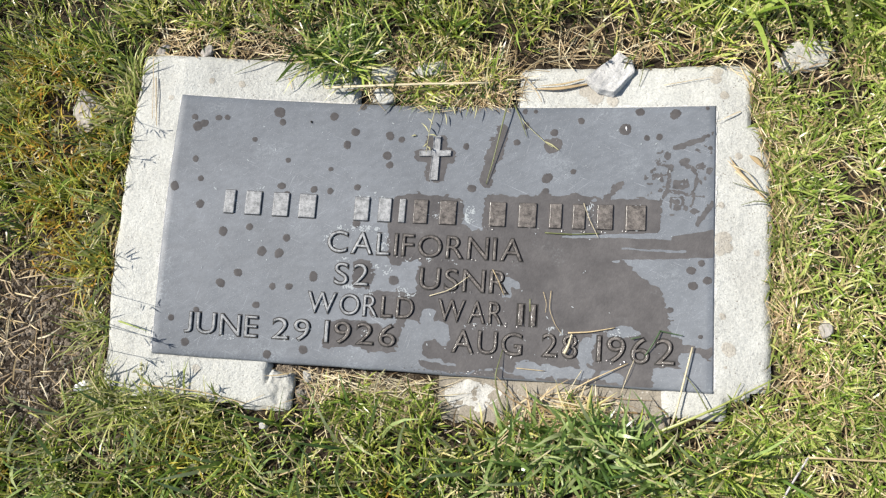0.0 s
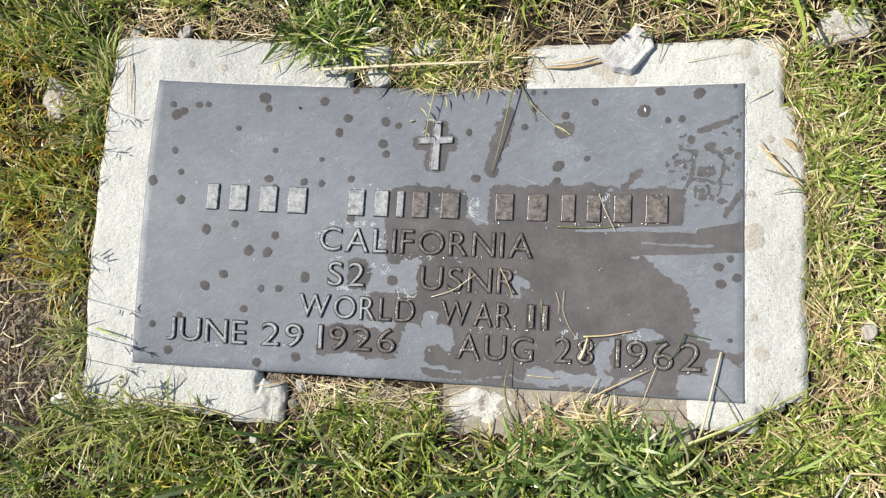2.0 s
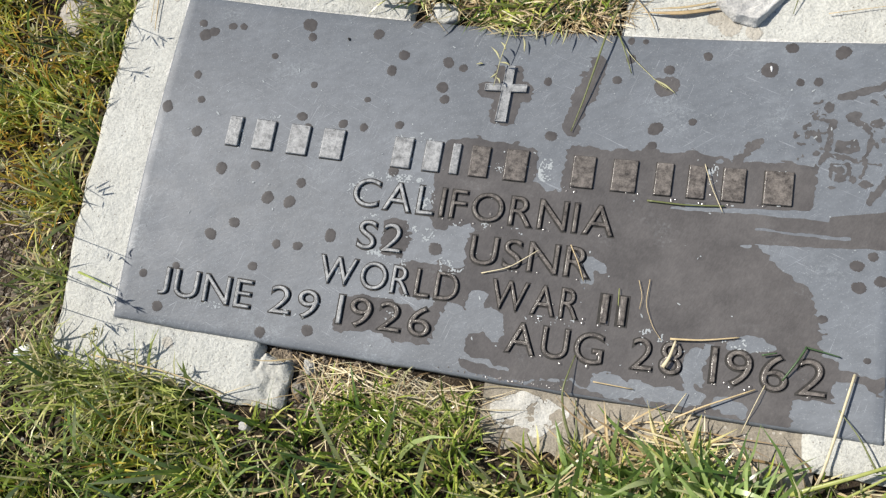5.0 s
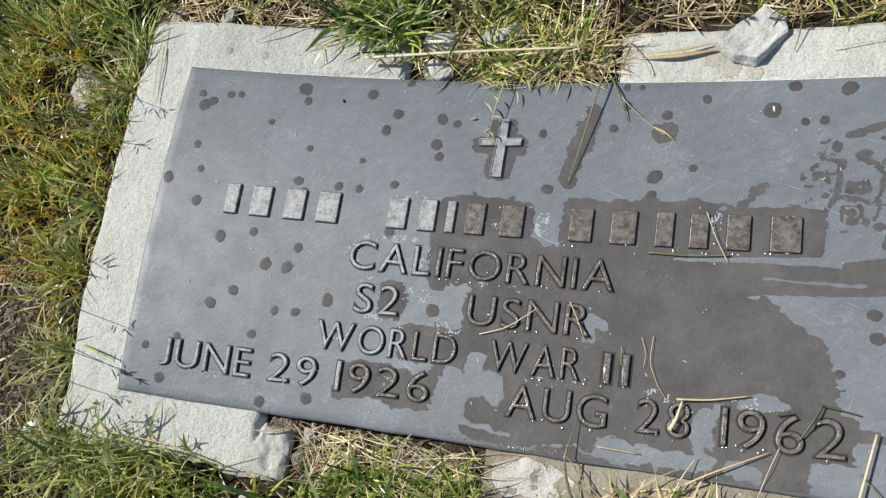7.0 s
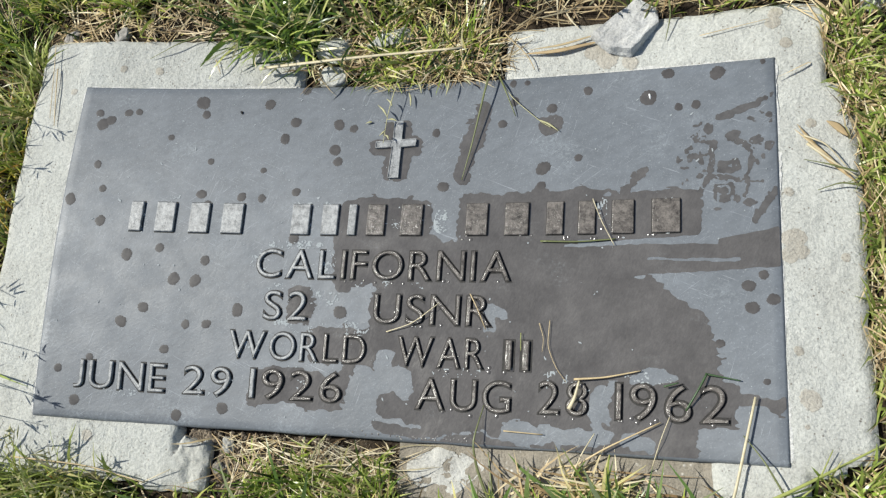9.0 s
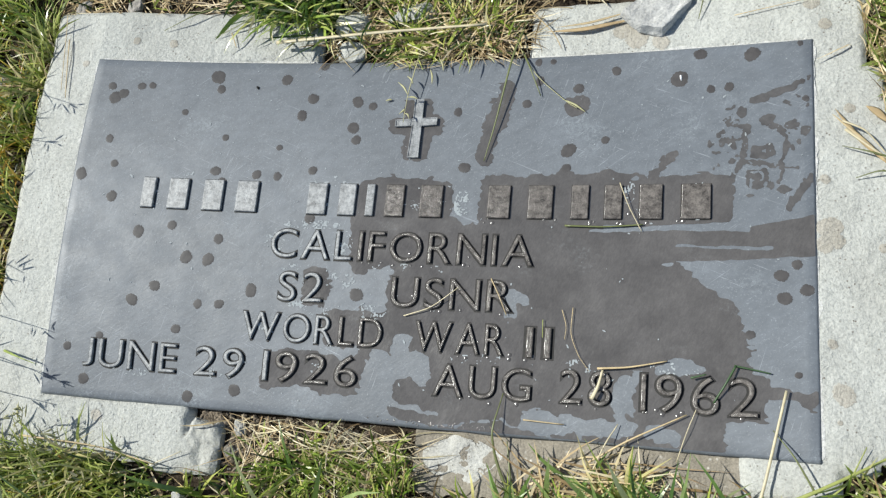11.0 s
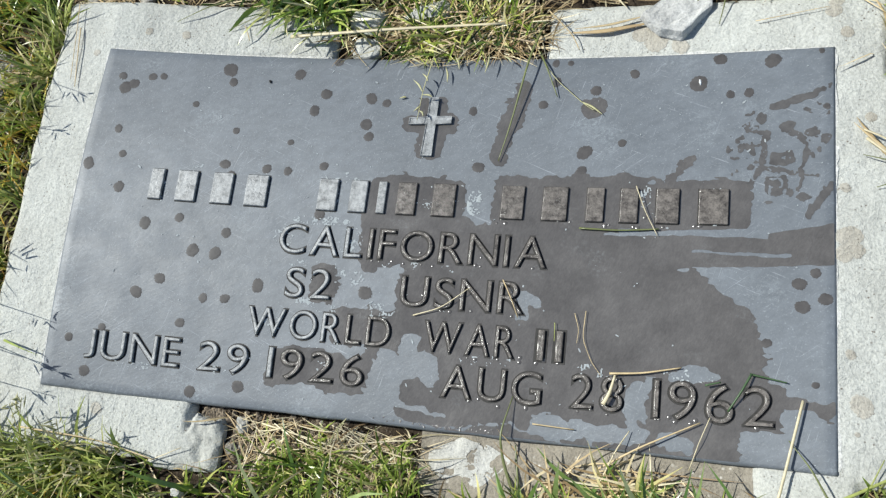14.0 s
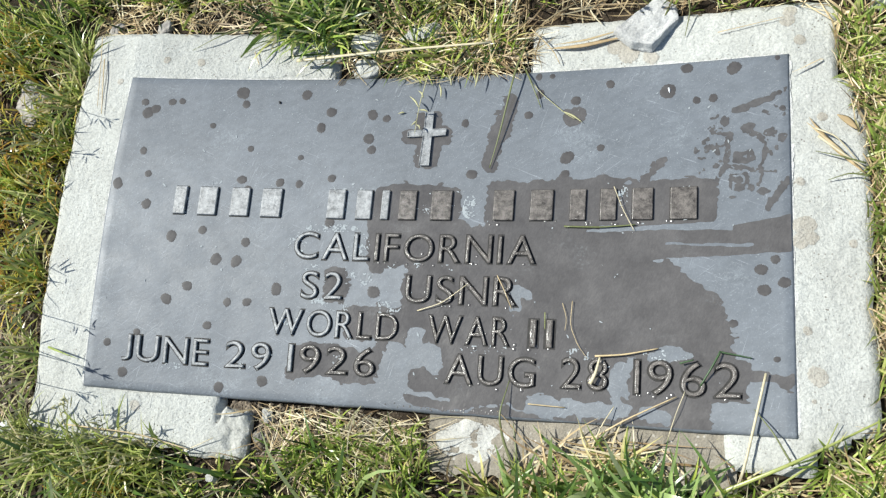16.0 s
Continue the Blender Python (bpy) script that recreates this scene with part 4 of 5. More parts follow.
straw("loose_grass", [(358, 44, 5), (344, 46, 6), (330, 42, 1)], 1.1, 0.4, CLIPPING, "thin green blade lying over the bed", "grass blade", 0.3)
straw("dry_leaf", [(338, 96, 2), (345, 91, 3), (352, 83, 2)], 3.2, 4.4, DEAD_LEAF, "small orange dead leaf on the bed", "dry leaf", 0.1, True)
straw("dry_leaf", [(104, 174, 1), (136, 173, 3), (174, 180, 2)], 1.6, 3.4, DEAD_LEAF, "flat dry brown leaf beside the broken stone", "dry leaf", 0.15, True)
straw("dry_straw", [(92, 190, 9), (112, 170, 5), (118, 158, 2)], 0.8, 0.5, STRAW, "thin brown straw hanging over the bed")
straw("loose_grass", [(214, 212, 9), (208, 196, 6), (200, 178, 1)], 1.4, 0.4, CLIPPING, "green blade hanging over the concrete bed", "grass blade", 0.3)
straw("loose_grass", [(226, 214, 9), (228, 196, 6), (224, 176, 1)], 1.3, 0.4, CLIPPING, "green blade hanging over the concrete bed", "grass blade", 0.3)
straw("dry_straw", [(250, 176, 2), (300, 184, 2)], 0.5, 0.3, STRAW, "hair-thin brown stalk on the bed")
straw("loose_grass", [(250, -196, 8), (300, -170, 12), (372, -128, 10)], 2.4, 0.7, OLIVE, "long yellowing blade along the bed's corner", "grass blade", 0.3)
straw("loose_grass", [(276, -198, 8), (318, -166, 12), (330, -140, 4)], 1.4, 0.4, OLIVE, "olive blade standing at the bed's corner", "grass blade", 0.3)
straw("loose_grass", [(300, -172, 8), (288, -150, 6), (276, -134, 1)], 1.1, 0.4, CLIPPING, "green blade leaning over the plate's corner", "grass blade", 0.3)
straw("dry_straw", [(-340, 172, 2), (-336, 150, 3), (-330, 112, 1)], 1.1, 0.6, STRAW, "thin brown straw lying on the bed")
straw("dry_straw", [(-346, 196, 4), (-342, 170, 4), (-336, 120, 2)], 0.7, 0.5, STRAW, "thin brown straw lying on the bed")
straw("loose_grass", [(-196, 206, 9), (-216, 196, 6), (-246, 182, 1)], 1.6, 0.4, CLIPPING, "green blade lying over the concrete bed", "grass blade", 0.3)
straw("loose_grass", [(-150, 200, 9), (-172, 186, 5), (-196, 176, 1)], 1.6, 0.4, CLIPPING, "green blade lying over the concrete bed", "grass blade", 0.3)
straw("dry_straw", [(-180, 180, 2), (-174, 166, 1)], 0.7, 0.5, STRAW, "short brown straw on the concrete bed")
straw("dry_straw", [(-310, -188, 8), (-240, -190, 8), (-186, -200, 8)], 1.0, 0.7, STRAW, "dry reddish straw along the bed's lower edge")
straw("dry_straw", [(-230, -212, 9), (-200, -204, 9), (-168, -188, 4)], 0.8, 0.5, PALE_STRAW, "thin pale straw at the bed's lower edge")
straw("dry_straw", [(-108, -162, 6), (-50, -172, 7), (6, -186, 6)], 1.1, 0.7, PALE_STRAW, "long pale straw below the plate's edge")
straw("twig", [(352, -300, 12), (364, -262, 14), (370, -244, 13), (392, -206, 12)], 1.5, 1.3, TWIG, "bent grey bare twig lying on the lawn", "twig", 0.9)
straw("dry_straw", [(392, -206, 12), (450, -204, 14), (560, -200, 12)], 1.4, 1.2, STRAW, "long tan straw lying flat on the lawn")
straw("dry_straw", [(372, -262, 12), (372, -250, 13), (366, -300, 9)], 0.8, 0.6, STRAW, "short tan straw beside the twig")

# ================= tall flowering stalks =================


def flowering_stalk(x, y, lean_x, lean_y, tall, seed):
    """A thin standing stalk with a loose panicle of spikelets."""
    rng = random.Random(seed)
    foot = Vector((x, y, float(ground_z(x, y)) - 0.003))
    tip = foot + Vector((lean_x, lean_y, tall))
    mid = foot.lerp(tip, 0.55) + Vector((-lean_x, -lean_y, 0)) * 0.2
    root = tagged(new("flowering_grass"), "thin flowering grass stalk with a loose seed head", "grass stalk", "flowering stalks by the bed")
    root.location = foot
    stem = stalk([Vector((0, 0, 0)), mid - foot, tip - foot], 0.0005, 0.0003, SEED, "stem", 1.0, 5)
    part("stem", stem, root)
    for k in range(7):
        s = 0.74 + 0.26 * k / 6
        a = foot.lerp(tip, s) - foot
        out = Vector((rng.uniform(-1, 1), rng.uniform(-1, 1), rng.uniform(0.2, 0.9))).normalized() * rng.uniform(0.012, 0.024) * (1.35 - s)
        part("spikelet", stalk([a + out * 0.3, a + out * 0.8, a + out * 1.4], 0.0008, 0.0008, SEED, "spikelet", 0.6, 5, True), root, "pale green seed spikelet")
    return root


for k, (x, y, lx, ly, tall) in enumerate(((-0.385, 0.125, 0.02, -0.01, 0.075), (-0.378, 0.075, 0.015, 0.0, 0.06), (-0.382, -0.035, 0.01, -0.01, 0.06), (-0.380, -0.085, 0.025, -0.005, 0.085),
                                          (-0.372, -0.120, 0.025, -0.01, 0.085), (-0.366, -0.125, 0.02, -0.002, 0.07), (-0.312, -0.210, 0.02, 0.045, 0.045), (-0.06, -0.185, 0.02, 0.03, 0.02),
                                          (-0.345, -0.208, 0.02, 0.04, 0.06), (-0.300, -0.211, 0.002, 0.04, 0.05), (-0.265, -0.213, 0.01, 0.035, 0.05), (-0.376, -0.150, 0.03, 0.0, 0.08))):
    flowering_stalk(x, y, lx, ly, tall, 700 + k)

# ================= lawn =================


def blades(name, count, place, length, width, rise, material, seed, label, category, lift=0.0, droop=1.2, over=8, lap=0, curl=0.45):
    """A mass of single curved blades. place(rng, n) gives their feet (metres)."""
    rs = np.random.RandomState(seed)
    x, y, *ways = place(rs, count)
    n, k = len(x), 5
    az = ways[0] if ways else 7.0 * value_noise(x, y, 0.045, 90 + seed) + rs.normal(0, 1.7, n)
    ln = rs.uniform(*length, n)
    wd = rs.uniform(*width, n) / 2
    el = np.radians(rs.uniform(*rise, n))
    bend, turn = rs.normal(0, curl, n), rs.normal(0, 0.9, n)
    fall = rs.uniform(0.2, droop, n)
    px, py, pz = x.copy(), y.copy(), ground_z(x, y) - 0.002 + lift
    verts = np.zeros((n, k, 2, 3))
    taper = np.array([0.75, 1.0, 0.9, 0.6, 0.06])
    for i in range(k):
        s = i / (k - 1)
        a, e = az + bend * s, el - fall * s * s * 1.3
        sx, sy = -np.sin(a), np.cos(a)
        w = wd * taper[i]
        tilt = rs.uniform(-0.7, 0.7, n) if i == 0 else tilt + 0.25 * turn
        verts[:, i, 0] = np.stack([px + sx * w, py + sy * w, pz + w * tilt], 1)
        verts[:, i, 1] = np.stack([px - sx * w, py - sy * w, pz - w * tilt], 1)
        step = ln / (k - 1)
        px, py, pz = px + np.cos(a) * np.cos(e) * step, py + np.sin(a) * np.cos(e) * step, pz + np.sin(e) * step
        pz = np.maximum(pz, top_z(px, py) + 0.0012 + 0.002 * rs.uniform(0, 1, n))
    # blades reach only a little way over the bed
    tip = verts[:, -1].mean(1) * 1000
    keep = np.where(np.abs(tip[:, 0]) < 303, (box(tip[:, 0], tip[:, 1], -305, -152, 305, 152) < lap) & ((bed_depth(tip[:, 0], tip[:, 1]) < over) | (lap > 0)), bed_depth(tip[:, 0], tip[:, 1]) < over)
    verts = verts[keep]
    n = len(verts)
    base = np.arange(n)[:, None] * (2 * k)
    quad = np.concatenate([np.stack([base + 2 * i, base + 2 * i + 1, base + 2 * i + 3, base + 2 * i + 2], 2) for i in range(k - 1)], 1).reshape(-1, 4)
    me = bpy.data.meshes.new(name)
    me.vertices.add(n * 2 * k)
    me.vertices.foreach_set("co", verts.reshape(-1))
    me.loops.add(quad.size)
    me.loops.foreach_set("vertex_index", quad.reshape(-1).astype(np.int32))
    me.polygons.add(len(quad))
    me.polygons.foreach_set("loop_start", np.arange(0, quad.size, 4, dtype=np.int32))
    me.polygons.foreach_set("use_smooth", np.ones(len(quad), dtype=bool))
    me.update(calc_edges=True)
    me.validate()
    me.materials.append(material)
    return thing(name, me, label, category, kind="stuff")


def thick(x, y):
    """How thickly green grass grows, 0 to 1."""
    d = 0.66 + 0.70 * value_noise(x, y, 0.06, 71) + 0.45 * value_noise(x, y, 0.022, 72)
    d -= 1.7 * np.exp(-(((x + 0.44) / 0.08) ** 2 + ((y + 0.14) / 0.10) ** 2))
    d -= 1.6 * np.exp(-(((x - 0.01) / 0.09) ** 2 + ((y - 0.172) / 0.022) ** 2))
    d -= 0.6 * np.exp(-(((x + 0.43) / 0.03) ** 2 + ((y - 0.13) / 0.03) ** 2))
    d -= 1.0 * np.exp(-(((x + 0.30) / 0.085) ** 2 + ((y - 0.228) / 0.026) ** 2))
    d -= 0.9 * np.exp(-(((x - 0.22) / 0.11) ** 2 + ((y - 0.225) / 0.020) ** 2))
    d -= 0.9 * np.exp(-(((x - 0.39) / 0.035) ** 2 + ((y - 0.21) / 0.03) ** 2))
    d -= 0.7 * np.exp(-(((x - 0.374) / 0.012) ** 2 + ((y + 0.0) / 0.15) ** 2))
    d -= 1.5 * np.exp(-(((x + 0.07) / 0.10) ** 2 + ((y + 0.165) / 0.02) ** 2))
    return d + 0.45 * (y < -0.205) + 0.3 * (y < -0.26) + 0.55 * (y > 0.235) * (x < 0.36)


def outside(x, y, margin):
    return (bed_depth(x * 1000, y * 1000) < margin) & (slab_depth(x * 1000, y * 1000) < margin)


def lawn(x0, x1, y0, y1, floor=0.15, margin=-3):
    def place(rs, n):
        x, y = rs.uniform(x0, x1, 3 * n), rs.uniform(y0, y1, 3 * n)
        keep = outside(x, y, margin) & (rs.uniform(0, 1, 3 * n) < np.maximum(thick(x, y), floor)) & (np.hypot(x / 0.95, y / 0.7) < 1)
        return x[keep][:n], y[keep][:n]
    return place


def clumps(centres, spread):
    def place(rs, n):
        c = np.array(centres)[rs.randint(0, len(centres), n)]
        x, y = c[:, 0] + rs.normal(0, spread, n), c[:, 1] + rs.normal(0, spread, n)
        keep = (bed_depth(x * 1000, y * 1000) < 8) & (box(x * 1000, y * 1000, -306, -152, 306, 156) < 0)
        return x[keep], y[keep]
    return place


def tufted(place, per, spread):
    """Bunches of blades that fan out from their middles."""
    def put(rs, n):
        cx, cy = place(rs, n // per)
        which, a, q = rs.randint(0, len(cx), n), rs.uniform(0, 2 * np.pi, n), np.sqrt(rs.uniform(0, 1, n))
        size = rs.uniform(0.5, 1.3, len(cx))[which] * spread
        x, y = cx[which] + size * q * np.cos(a), cy[which] + size * q * np.sin(a)
        keep = outside(x, y, -1)
        return x[keep], y[keep], (a + rs.normal(0, 0.7, n))[keep]
    return put


def thatch(rs, n):
    x, y = lawn(-0.95, 0.95, -0.7, 0.7, 0.9, -1)(rs, n)
    bare = 0.55 * np.exp(-(((x + 0.44) / 0.07) ** 2 + ((y + 0.14) / 0.09) ** 2))
    bare = bare + 0.8 * np.exp(-(((x + 0.06) / 0.08) ** 2 + ((y + 0.178) / 0.02) ** 2)) + 0.75 * ((y < -0.215) & (x < 0.30)) + 0.75 * ((x < -0.37) & (y > -0.04)) + 0.4 * ((y > 0.25) & (x < 0.3))
    keep = rs.uniform(0, 1, len(x)) > bare
    return x[keep], y[keep]


blades("dry_thatch", 19000, thatch, (0.012, 0.042), (0.0007, 0.0018), (-4, 25), STRAW, 1, "matted dry straw thatch lying on the soil", "thatch", 0.003, 0.5)
blades("lawn_grass", 15000, lawn(-0.85, 0.33, -0.6, 0.6, 0.03), (0.010, 0.028), (0.0010, 0.0022), (15, 75), GREEN, 2, "low green lawn grass round the bed", "grass", 0.0, 1.0)
blades("lawn_grass", 26000, tufted(lawn(-0.95, 0.33, -0.7, 0.7, 0.02), 17, 0.012), (0.018, 0.050), (0.0011, 0.0025), (30, 85), GREEN, 22, "bunches of green lawn grass round the bed", "grass", 0.0, 1.1)
blades("lawn_grass", 6500, tufted(lawn(-0.95, 0.34, -0.7, 0.7, 0.01), 9, 0.010), (0.030, 0.066), (0.0014, 0.0029), (35, 85), LUSH, 15, "taller standing green grass blades", "grass", 0.0, 1.0)
blades("lawn_grass", 900, lawn(-0.95, 0.36, -0.7, -0.21, 0.02), (0.05, 0.095), (0.0022, 0.0044), (25, 65), BROAD, 4, "longer broad green grass blades", "grass", 0.0, 1.1)
blades("lawn_grass", 4200, lawn(-0.95, 0.36, -0.7, 0.7, 0.1), (0.020, 0.050), (0.0007, 0.0016), (15, 80), STRAW, 23, "dead dry blades standing in the lawn", "grass", 0.004, 1.1)
blades("dry_thatch", 5000, lawn(0.31, 0.95, -0.7, 0.7, 0.9), (0.010, 0.032), (0.0008, 0.0020), (0, 35), STRAW, 26, "tan dry thatch between the short grass", "thatch", 0.004, 0.6)
blades("lawn_grass", 21000, tufted(lawn(0.31, 0.95, -0.7, 0.7, 0.40), 14, 0.014), (0.010, 0.028), (0.0011, 0.0023), (15, 65), OLIVE, 3, "short olive lawn grass with dry tips", "grass", 0.0, 1.1)
blades("lawn_grass", 24000, tufted(lawn(0.31, 0.95, -0.7, 0.7, 0.08), 16, 0.013), (0.012, 0.032), (0.0012, 0.0025), (18, 72), FRESH, 16, "short fresh green lawn grass", "grass", 0.0, 1.1)


def seed_heads(rs, n):
    """Feet and ways of the spikelets of small seed heads that stand in the lawn."""
    cx, cy = lawn(-0.75, 0.34, -0.5, 0.5, 0.0)(rs, n // 14)
    which = rs.randint(0, len(cx), n)
    a, q = rs.uniform(0, 2 * np.pi, n), rs.uniform(0.001, 0.009, n)
    return cx[which] + q * np.cos(a), cy[which] + q * np.sin(a), a


blades("seed_heads", 4200, seed_heads, (0.003, 0.008), (0.0010, 0.0019), (20, 80), SEED, 24, "pale seed heads standing in the lawn grass", "seed heads", 0.034, 0.6)
blades("yellow_grass", 1000, clumps([(-0.50, 0.09), (-0.46, 0.02), (-0.42, 0.10), (-0.52, 0.17), (-0.40, 0.05), (-0.47, 0.19), (-0.43, -0.03), (-0.55, 0.06), (-0.40, -0.06)], 0.024), (0.016, 0.040), (0.0010, 0.0024), (25, 80), YELLOW, 5,
       "orange-yellow tufts of dying grass", "grass", 0.006)
blades("yellow_grass", 260, clumps([(-0.27, -0.235), (-0.25, -0.25), (-0.48, -0.30), (-0.33, -0.33), (-0.02, -0.29)], 0.016), (0.016, 0.040), (0.0010, 0.0024), (25, 80), YELLOW, 25,
       "orange-yellow tufts of dying grass", "grass", 0.006)
blades("grass_tuft", 560, clumps([(-0.145, 0.200), (-0.118, 0.197), (-0.10, 0.205), (-0.115, 0.215)], 0.014), (0.022, 0.055), (0.0014, 0.0032), (8, 55), LUSH, 6, "bushy green tuft growing over the bed's upper edge", "grass tuft", 0.008, 1.2, 40)
blades("grass_tuft", 380, clumps([(-0.018, 0.170), (0.012, 0.172), (0.05, 0.176)], 0.014), (0.02, 0.05), (0.0010, 0.0024), (8, 55), GREEN, 7, "yellow-green tuft growing against the plate", "grass tuft", 0.006, 1.2, 40, 14)
blades("straw_litter", 800, clumps([(0.0, 0.166), (0.03, 0.17), (0.06, 0.172), (-0.04, 0.178)], 0.017), (0.02, 0.06), (0.0007, 0.0016), (0, 25), STRAW, 8, "dry straw litter heaped against the plate", "straw", 0.008, 0.6, 30, 12)
blades("straw_litter", 240, clumps([(-0.10, -0.168), (-0.06, -0.168), (-0.02, -0.172), (0.0, -0.178)], 0.014), (0.02, 0.06), (0.0004, 0.0009), (0, 14), STRAW, 9, "dry straw litter below the plate's broken edge", "straw", 0.006, 0.5)
blades("straw_litter", 100, clumps([(-0.11, -0.162), (-0.08, -0.160), (-0.045, -0.162), (-0.01, -0.166), (0.012, -0.172)], 0.009), (0.025, 0.065), (0.0004, 0.0010), (0, 12), PALE_STRAW, 32, "pale dry straw litter along the plate's lower edge", "straw", 0.009, 0.5)
blades("straw_litter", 130, clumps([(0.16, -0.182), (0.19, -0.172), (0.13, -0.19)], 0.012), (0.03, 0.07), (0.0009, 0.002), (5, 30), STRAW, 10, "dry straw litter over the tan slab", "straw", 0.008, 0.6, 20, 6)
blades("grass_tuft", 300, clumps([(0.165, -0.206), (0.180, -0.204), (0.19, -0.214), (0.15, -0.22), (0.21, -0.225), (0.10, -0.235), (0.24, -0.232)], 0.011), (0.03, 0.07), (0.0024, 0.0050), (15, 60), BROAD, 11, "lush green tuft in front of the slab", "grass tuft", 0.004, 1.3, 10)
blades("grass_tuft", 60, clumps([(0.172, -0.196), (0.182, -0.195), (0.19, -0.198)], 0.007), (0.03, 0.055), (0.0014, 0.0032), (25, 70), OLIVE, 29, "pale tuft rising over the slab against the plate", "grass tuft", 0.004, 1.0, 12, 8)
blades("grass_tuft", 330, clumps([(-0.03, -0.185), (0.005, -0.182), (-0.10, -0.20), (-0.085, -0.192), (-0.05, -0.196), (-0.015, -0.19), (-0.065, -0.184), (0.01, -0.2)], 0.008), (0.014, 0.036), (0.0010, 0.0022), (25, 80), FRESH, 27, "small green sprouts in the gap below the plate", "grass tuft", 0.0, 1.0)
blades("grass_tuft", 150, clumps([(0.47, 0.27), (0.51, 0.25), (0.30, 0.30), (0.42, 0.32)], 0.03), (0.07, 0.14), (0.003, 0.0058), (25, 70), FRESH, 12, "tall broad-bladed grass clump in the lawn", "grass tuft", 0.0)
blades("grass_tuft", 500, clumps([(-0.370, 0.17), (-0.375, 0.13), (-0.372, -0.05), (-0.375, 0.02), (-0.37, -0.13), (-0.30, -0.212), (-0.26, -0.207), (-0.34, -0.215)], 0.010), (0.03, 0.07), (0.0012, 0.0026), (15, 65), OLIVE, 13, "grass fringe along the bed's edge", "grass tuft", 0.002, 1.2, 9)
blades("seed_heads", 260, clumps([(-0.35, -0.195), (-0.33, -0.198), (-0.31, -0.20), (-0.285, -0.203), (-0.36, -0.19)], 0.010), (0.003, 0.008), (0.0010, 0.0019), (20, 80), SEED, 28, "pale seed heads over the bed's lower corner", "seed heads", 0.030, 0.6, 40)
blades("grass_tuft", 320, clumps([(-0.350, -0.202), (-0.345, -0.208), (-0.32, -0.206), (-0.295, -0.208), (-0.27, -0.211), (-0.365, -0.20), (-0.235, -0.213)], 0.011), (0.025, 0.06), (0.0010, 0.0023), (20, 75), OLIVE, 18, "pale grass creeping over the bed's lower corner", "grass tuft", 0.004, 1.2, 32)
blades("grass_tuft", 280, clumps([(0.366, 0.125), (0.372, 0.07), (0.374, 0.01), (0.374, -0.05), (0.376, -0.10), (0.352, 0.175), (0.380, 0.10), (0.384, -0.02)], 0.009), (0.014, 0.038), (0.0011, 0.0024), (15, 65), OLIVE, 31, "olive green grass along the bed's side", "grass tuft", 0.003, 1.1, 12)
blades("straw_litter", 520, clumps([(0.355, 0.11), (0.358, 0.14), (0.352, 0.17), (0.366, 0.06), (0.366, 0.02), (0.368, -0.03), (0.368, -0.08)], 0.011), (0.015, 0.045), (0.0006, 0.0013), (5, 35), STRAW, 21, "dry tan grass along the bed's edge", "straw", 0.003, 0.8)
blades("straw_litter", 900, clumps([(-0.30, 0.225), (-0.24, 0.228), (-0.18, 0.235), (0.24, 0.222), (0.30, 0.218), (0.14, 0.212), (0.37, 0.10), (0.375, 0.0), (0.385, -0.10), (0.41, -0.14)], 0.02), (0.02, 0.055), (0.0006, 0.0013), (0, 20), STRAW, 14,
       "loose dry straw beside the concrete bed", "straw", 0.006, 0.5)


def far_lawn(rs, n):
    q, a = np.sqrt(rs.uniform(0.5 ** 2, 2.6 ** 2, n)), rs.uniform(0, 2 * np.pi, n)
    x, y = q * np.cos(a), q * np.sin(a)
    keep = (np.hypot(x / 0.76, y / 0.54) > 1) & (rs.uniform(0, 1, n) < np.clip((2.7 - q) / 1.2, 0, 1))
    return x[keep], y[keep]


blades("lawn_grass", 80000, far_lawn, (0.025, 0.065), (0.0018, 0.0042), (15, 75), GREEN, 17, "lawn grass further off", "grass", 0.0, 1.3)


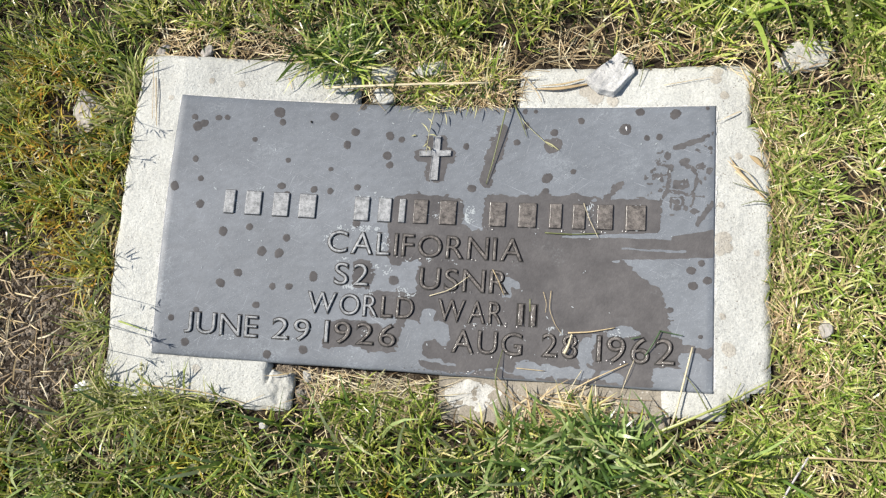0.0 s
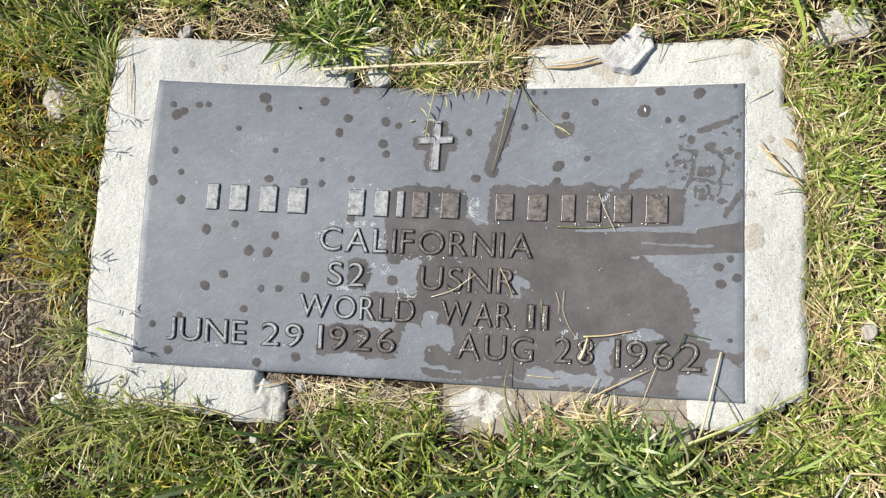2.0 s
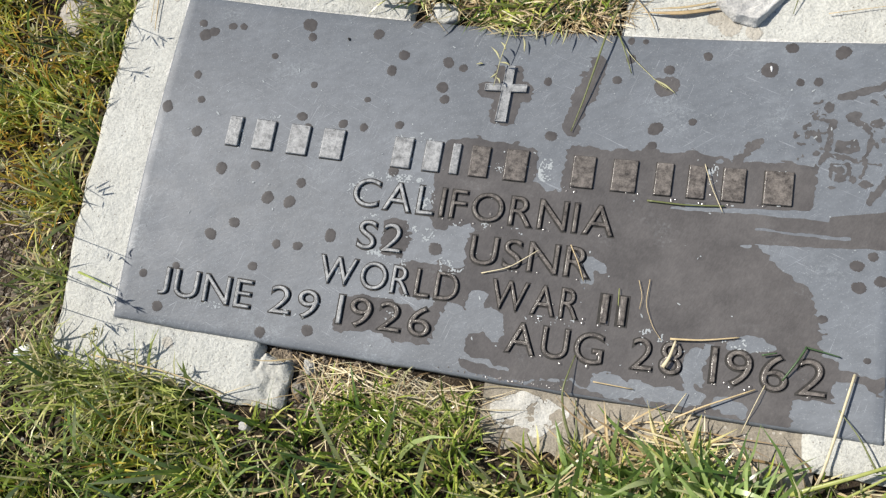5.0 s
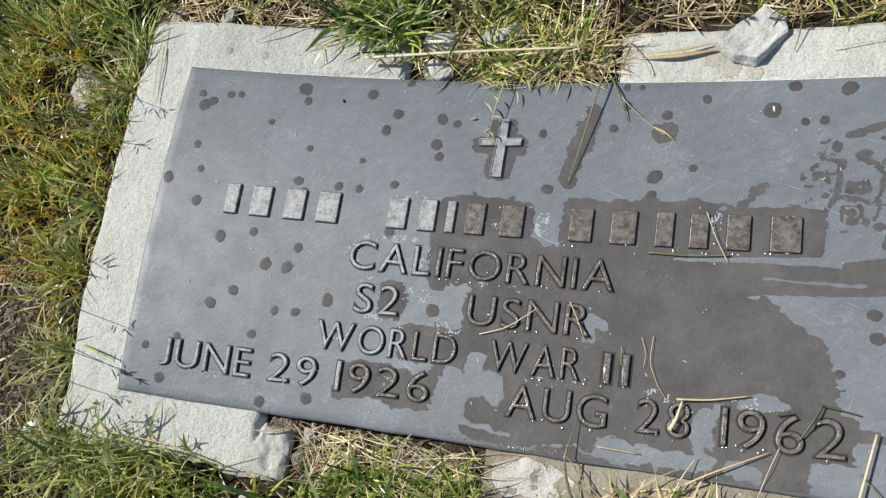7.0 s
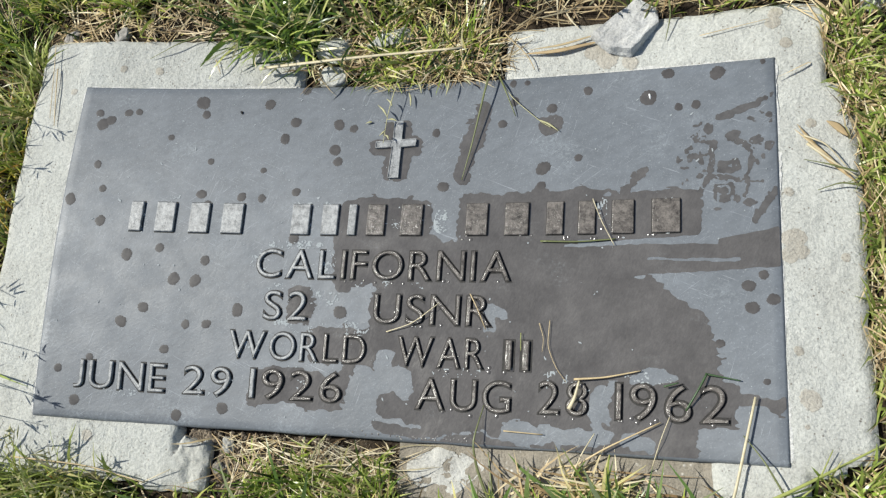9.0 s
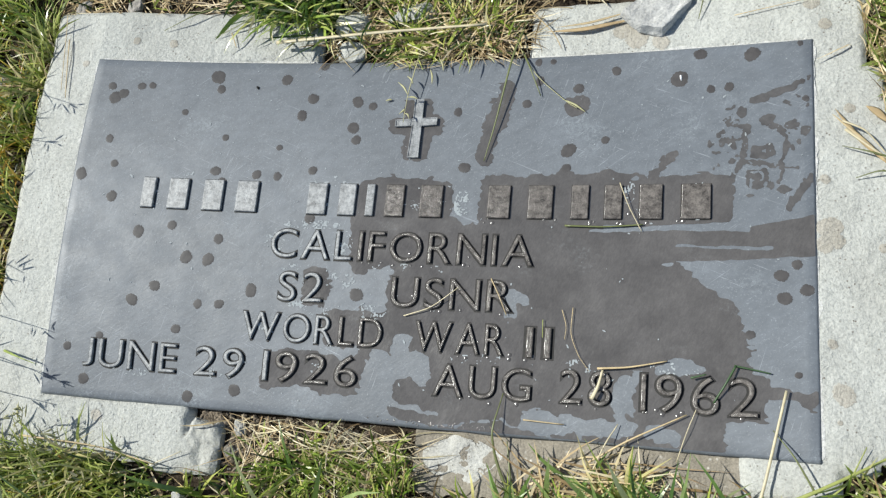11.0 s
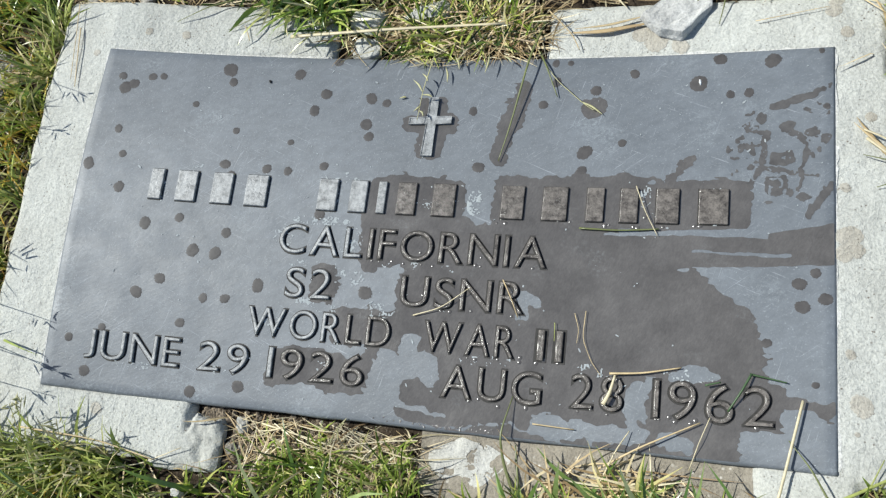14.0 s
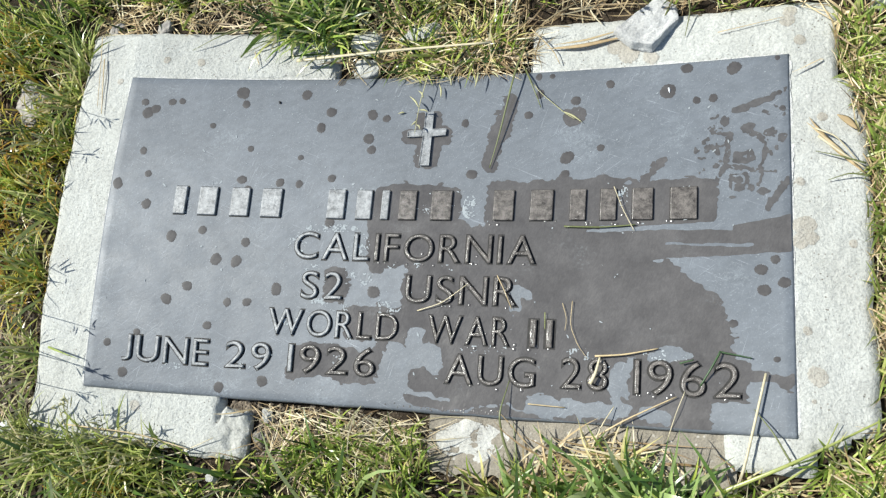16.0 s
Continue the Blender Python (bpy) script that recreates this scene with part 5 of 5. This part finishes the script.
def crumbs(name, count, place, size, material, seed, label, category):
    """Loose crumbs of earth: small dented lumps in one mesh."""
    rs = np.random.RandomState(seed)
    x, y = place(rs, count)
    n = len(x)
    ball = np.array([(1, 0, 0), (0.3, 0.9, 0), (-0.8, 0.6, 0), (-0.8, -0.6, 0), (0.3, -0.9, 0), (0.1, 0, 0.8), (-0.1, 0, -0.6)])
    tri = [(i, (i + 1) % 5, 5) for i in range(5)] + [((i + 1) % 5, i, 6) for i in range(5)]
    r = rs.uniform(0, 1, n) ** 3 * (size[1] - size[0]) + size[0]
    shape = ball[None] * rs.uniform(0.65, 1.3, (n, 7, 1)) * r[:, None, None]
    t = rs.uniform(0, 6.3, n)[:, None]
    vx, vy = shape[..., 0] * np.cos(t) - shape[..., 1] * np.sin(t), shape[..., 0] * np.sin(t) + shape[..., 1] * np.cos(t)
    z = ground_z(x, y) + 0.3 * r
    verts = np.stack([vx + x[:, None], vy + y[:, None], shape[..., 2] + z[:, None]], 2).reshape(-1, 3)
    faces = (np.arange(n)[:, None, None] * 7 + np.array(tri)[None]).reshape(-1, 3)
    return thing(name, mesh_of(name, verts.tolist(), faces.tolist(), material), label, category, kind="stuff")


def bare_patch(rs, n):
    x = np.concatenate([rs.normal(-0.44, 0.06, n), rs.normal(-0.07, 0.07, n // 3)])
    y = np.concatenate([rs.normal(-0.13, 0.09, n), rs.normal(-0.185, 0.016, n // 3)])
    keep = outside(x, y, -2)
    return x[keep], y[keep]


crumbs("soil_crumbs", 4500, bare_patch, (0.0006, 0.0034), TAN_CRUMB, 19, "loose brown crumbs of bare earth", "soil")
crumbs("pale_grit", 500, bare_patch, (0.0006, 0.0026), GREY_STONE, 20, "pale grit scattered on the bare earth", "grit")


def gap_patch(rs, n):
    x, y = np.concatenate([rs.normal(-0.06, 0.05, n), rs.normal(-0.153, 0.006, n // 4)]), np.concatenate([rs.normal(-0.178, 0.012, n), rs.normal(-0.159, 0.004, n // 4)])
    keep = (box(x * 1000, y * 1000, -306, -152, 306, 152) < -2) & ((x > -0.138) | (y > -0.165))
    return x[keep], y[keep]


crumbs("soil_crumbs", 1500, gap_patch, (0.0006, 0.0030), TAN_CRUMB, 30, "loose tan crumbs of earth below the plate", "soil")
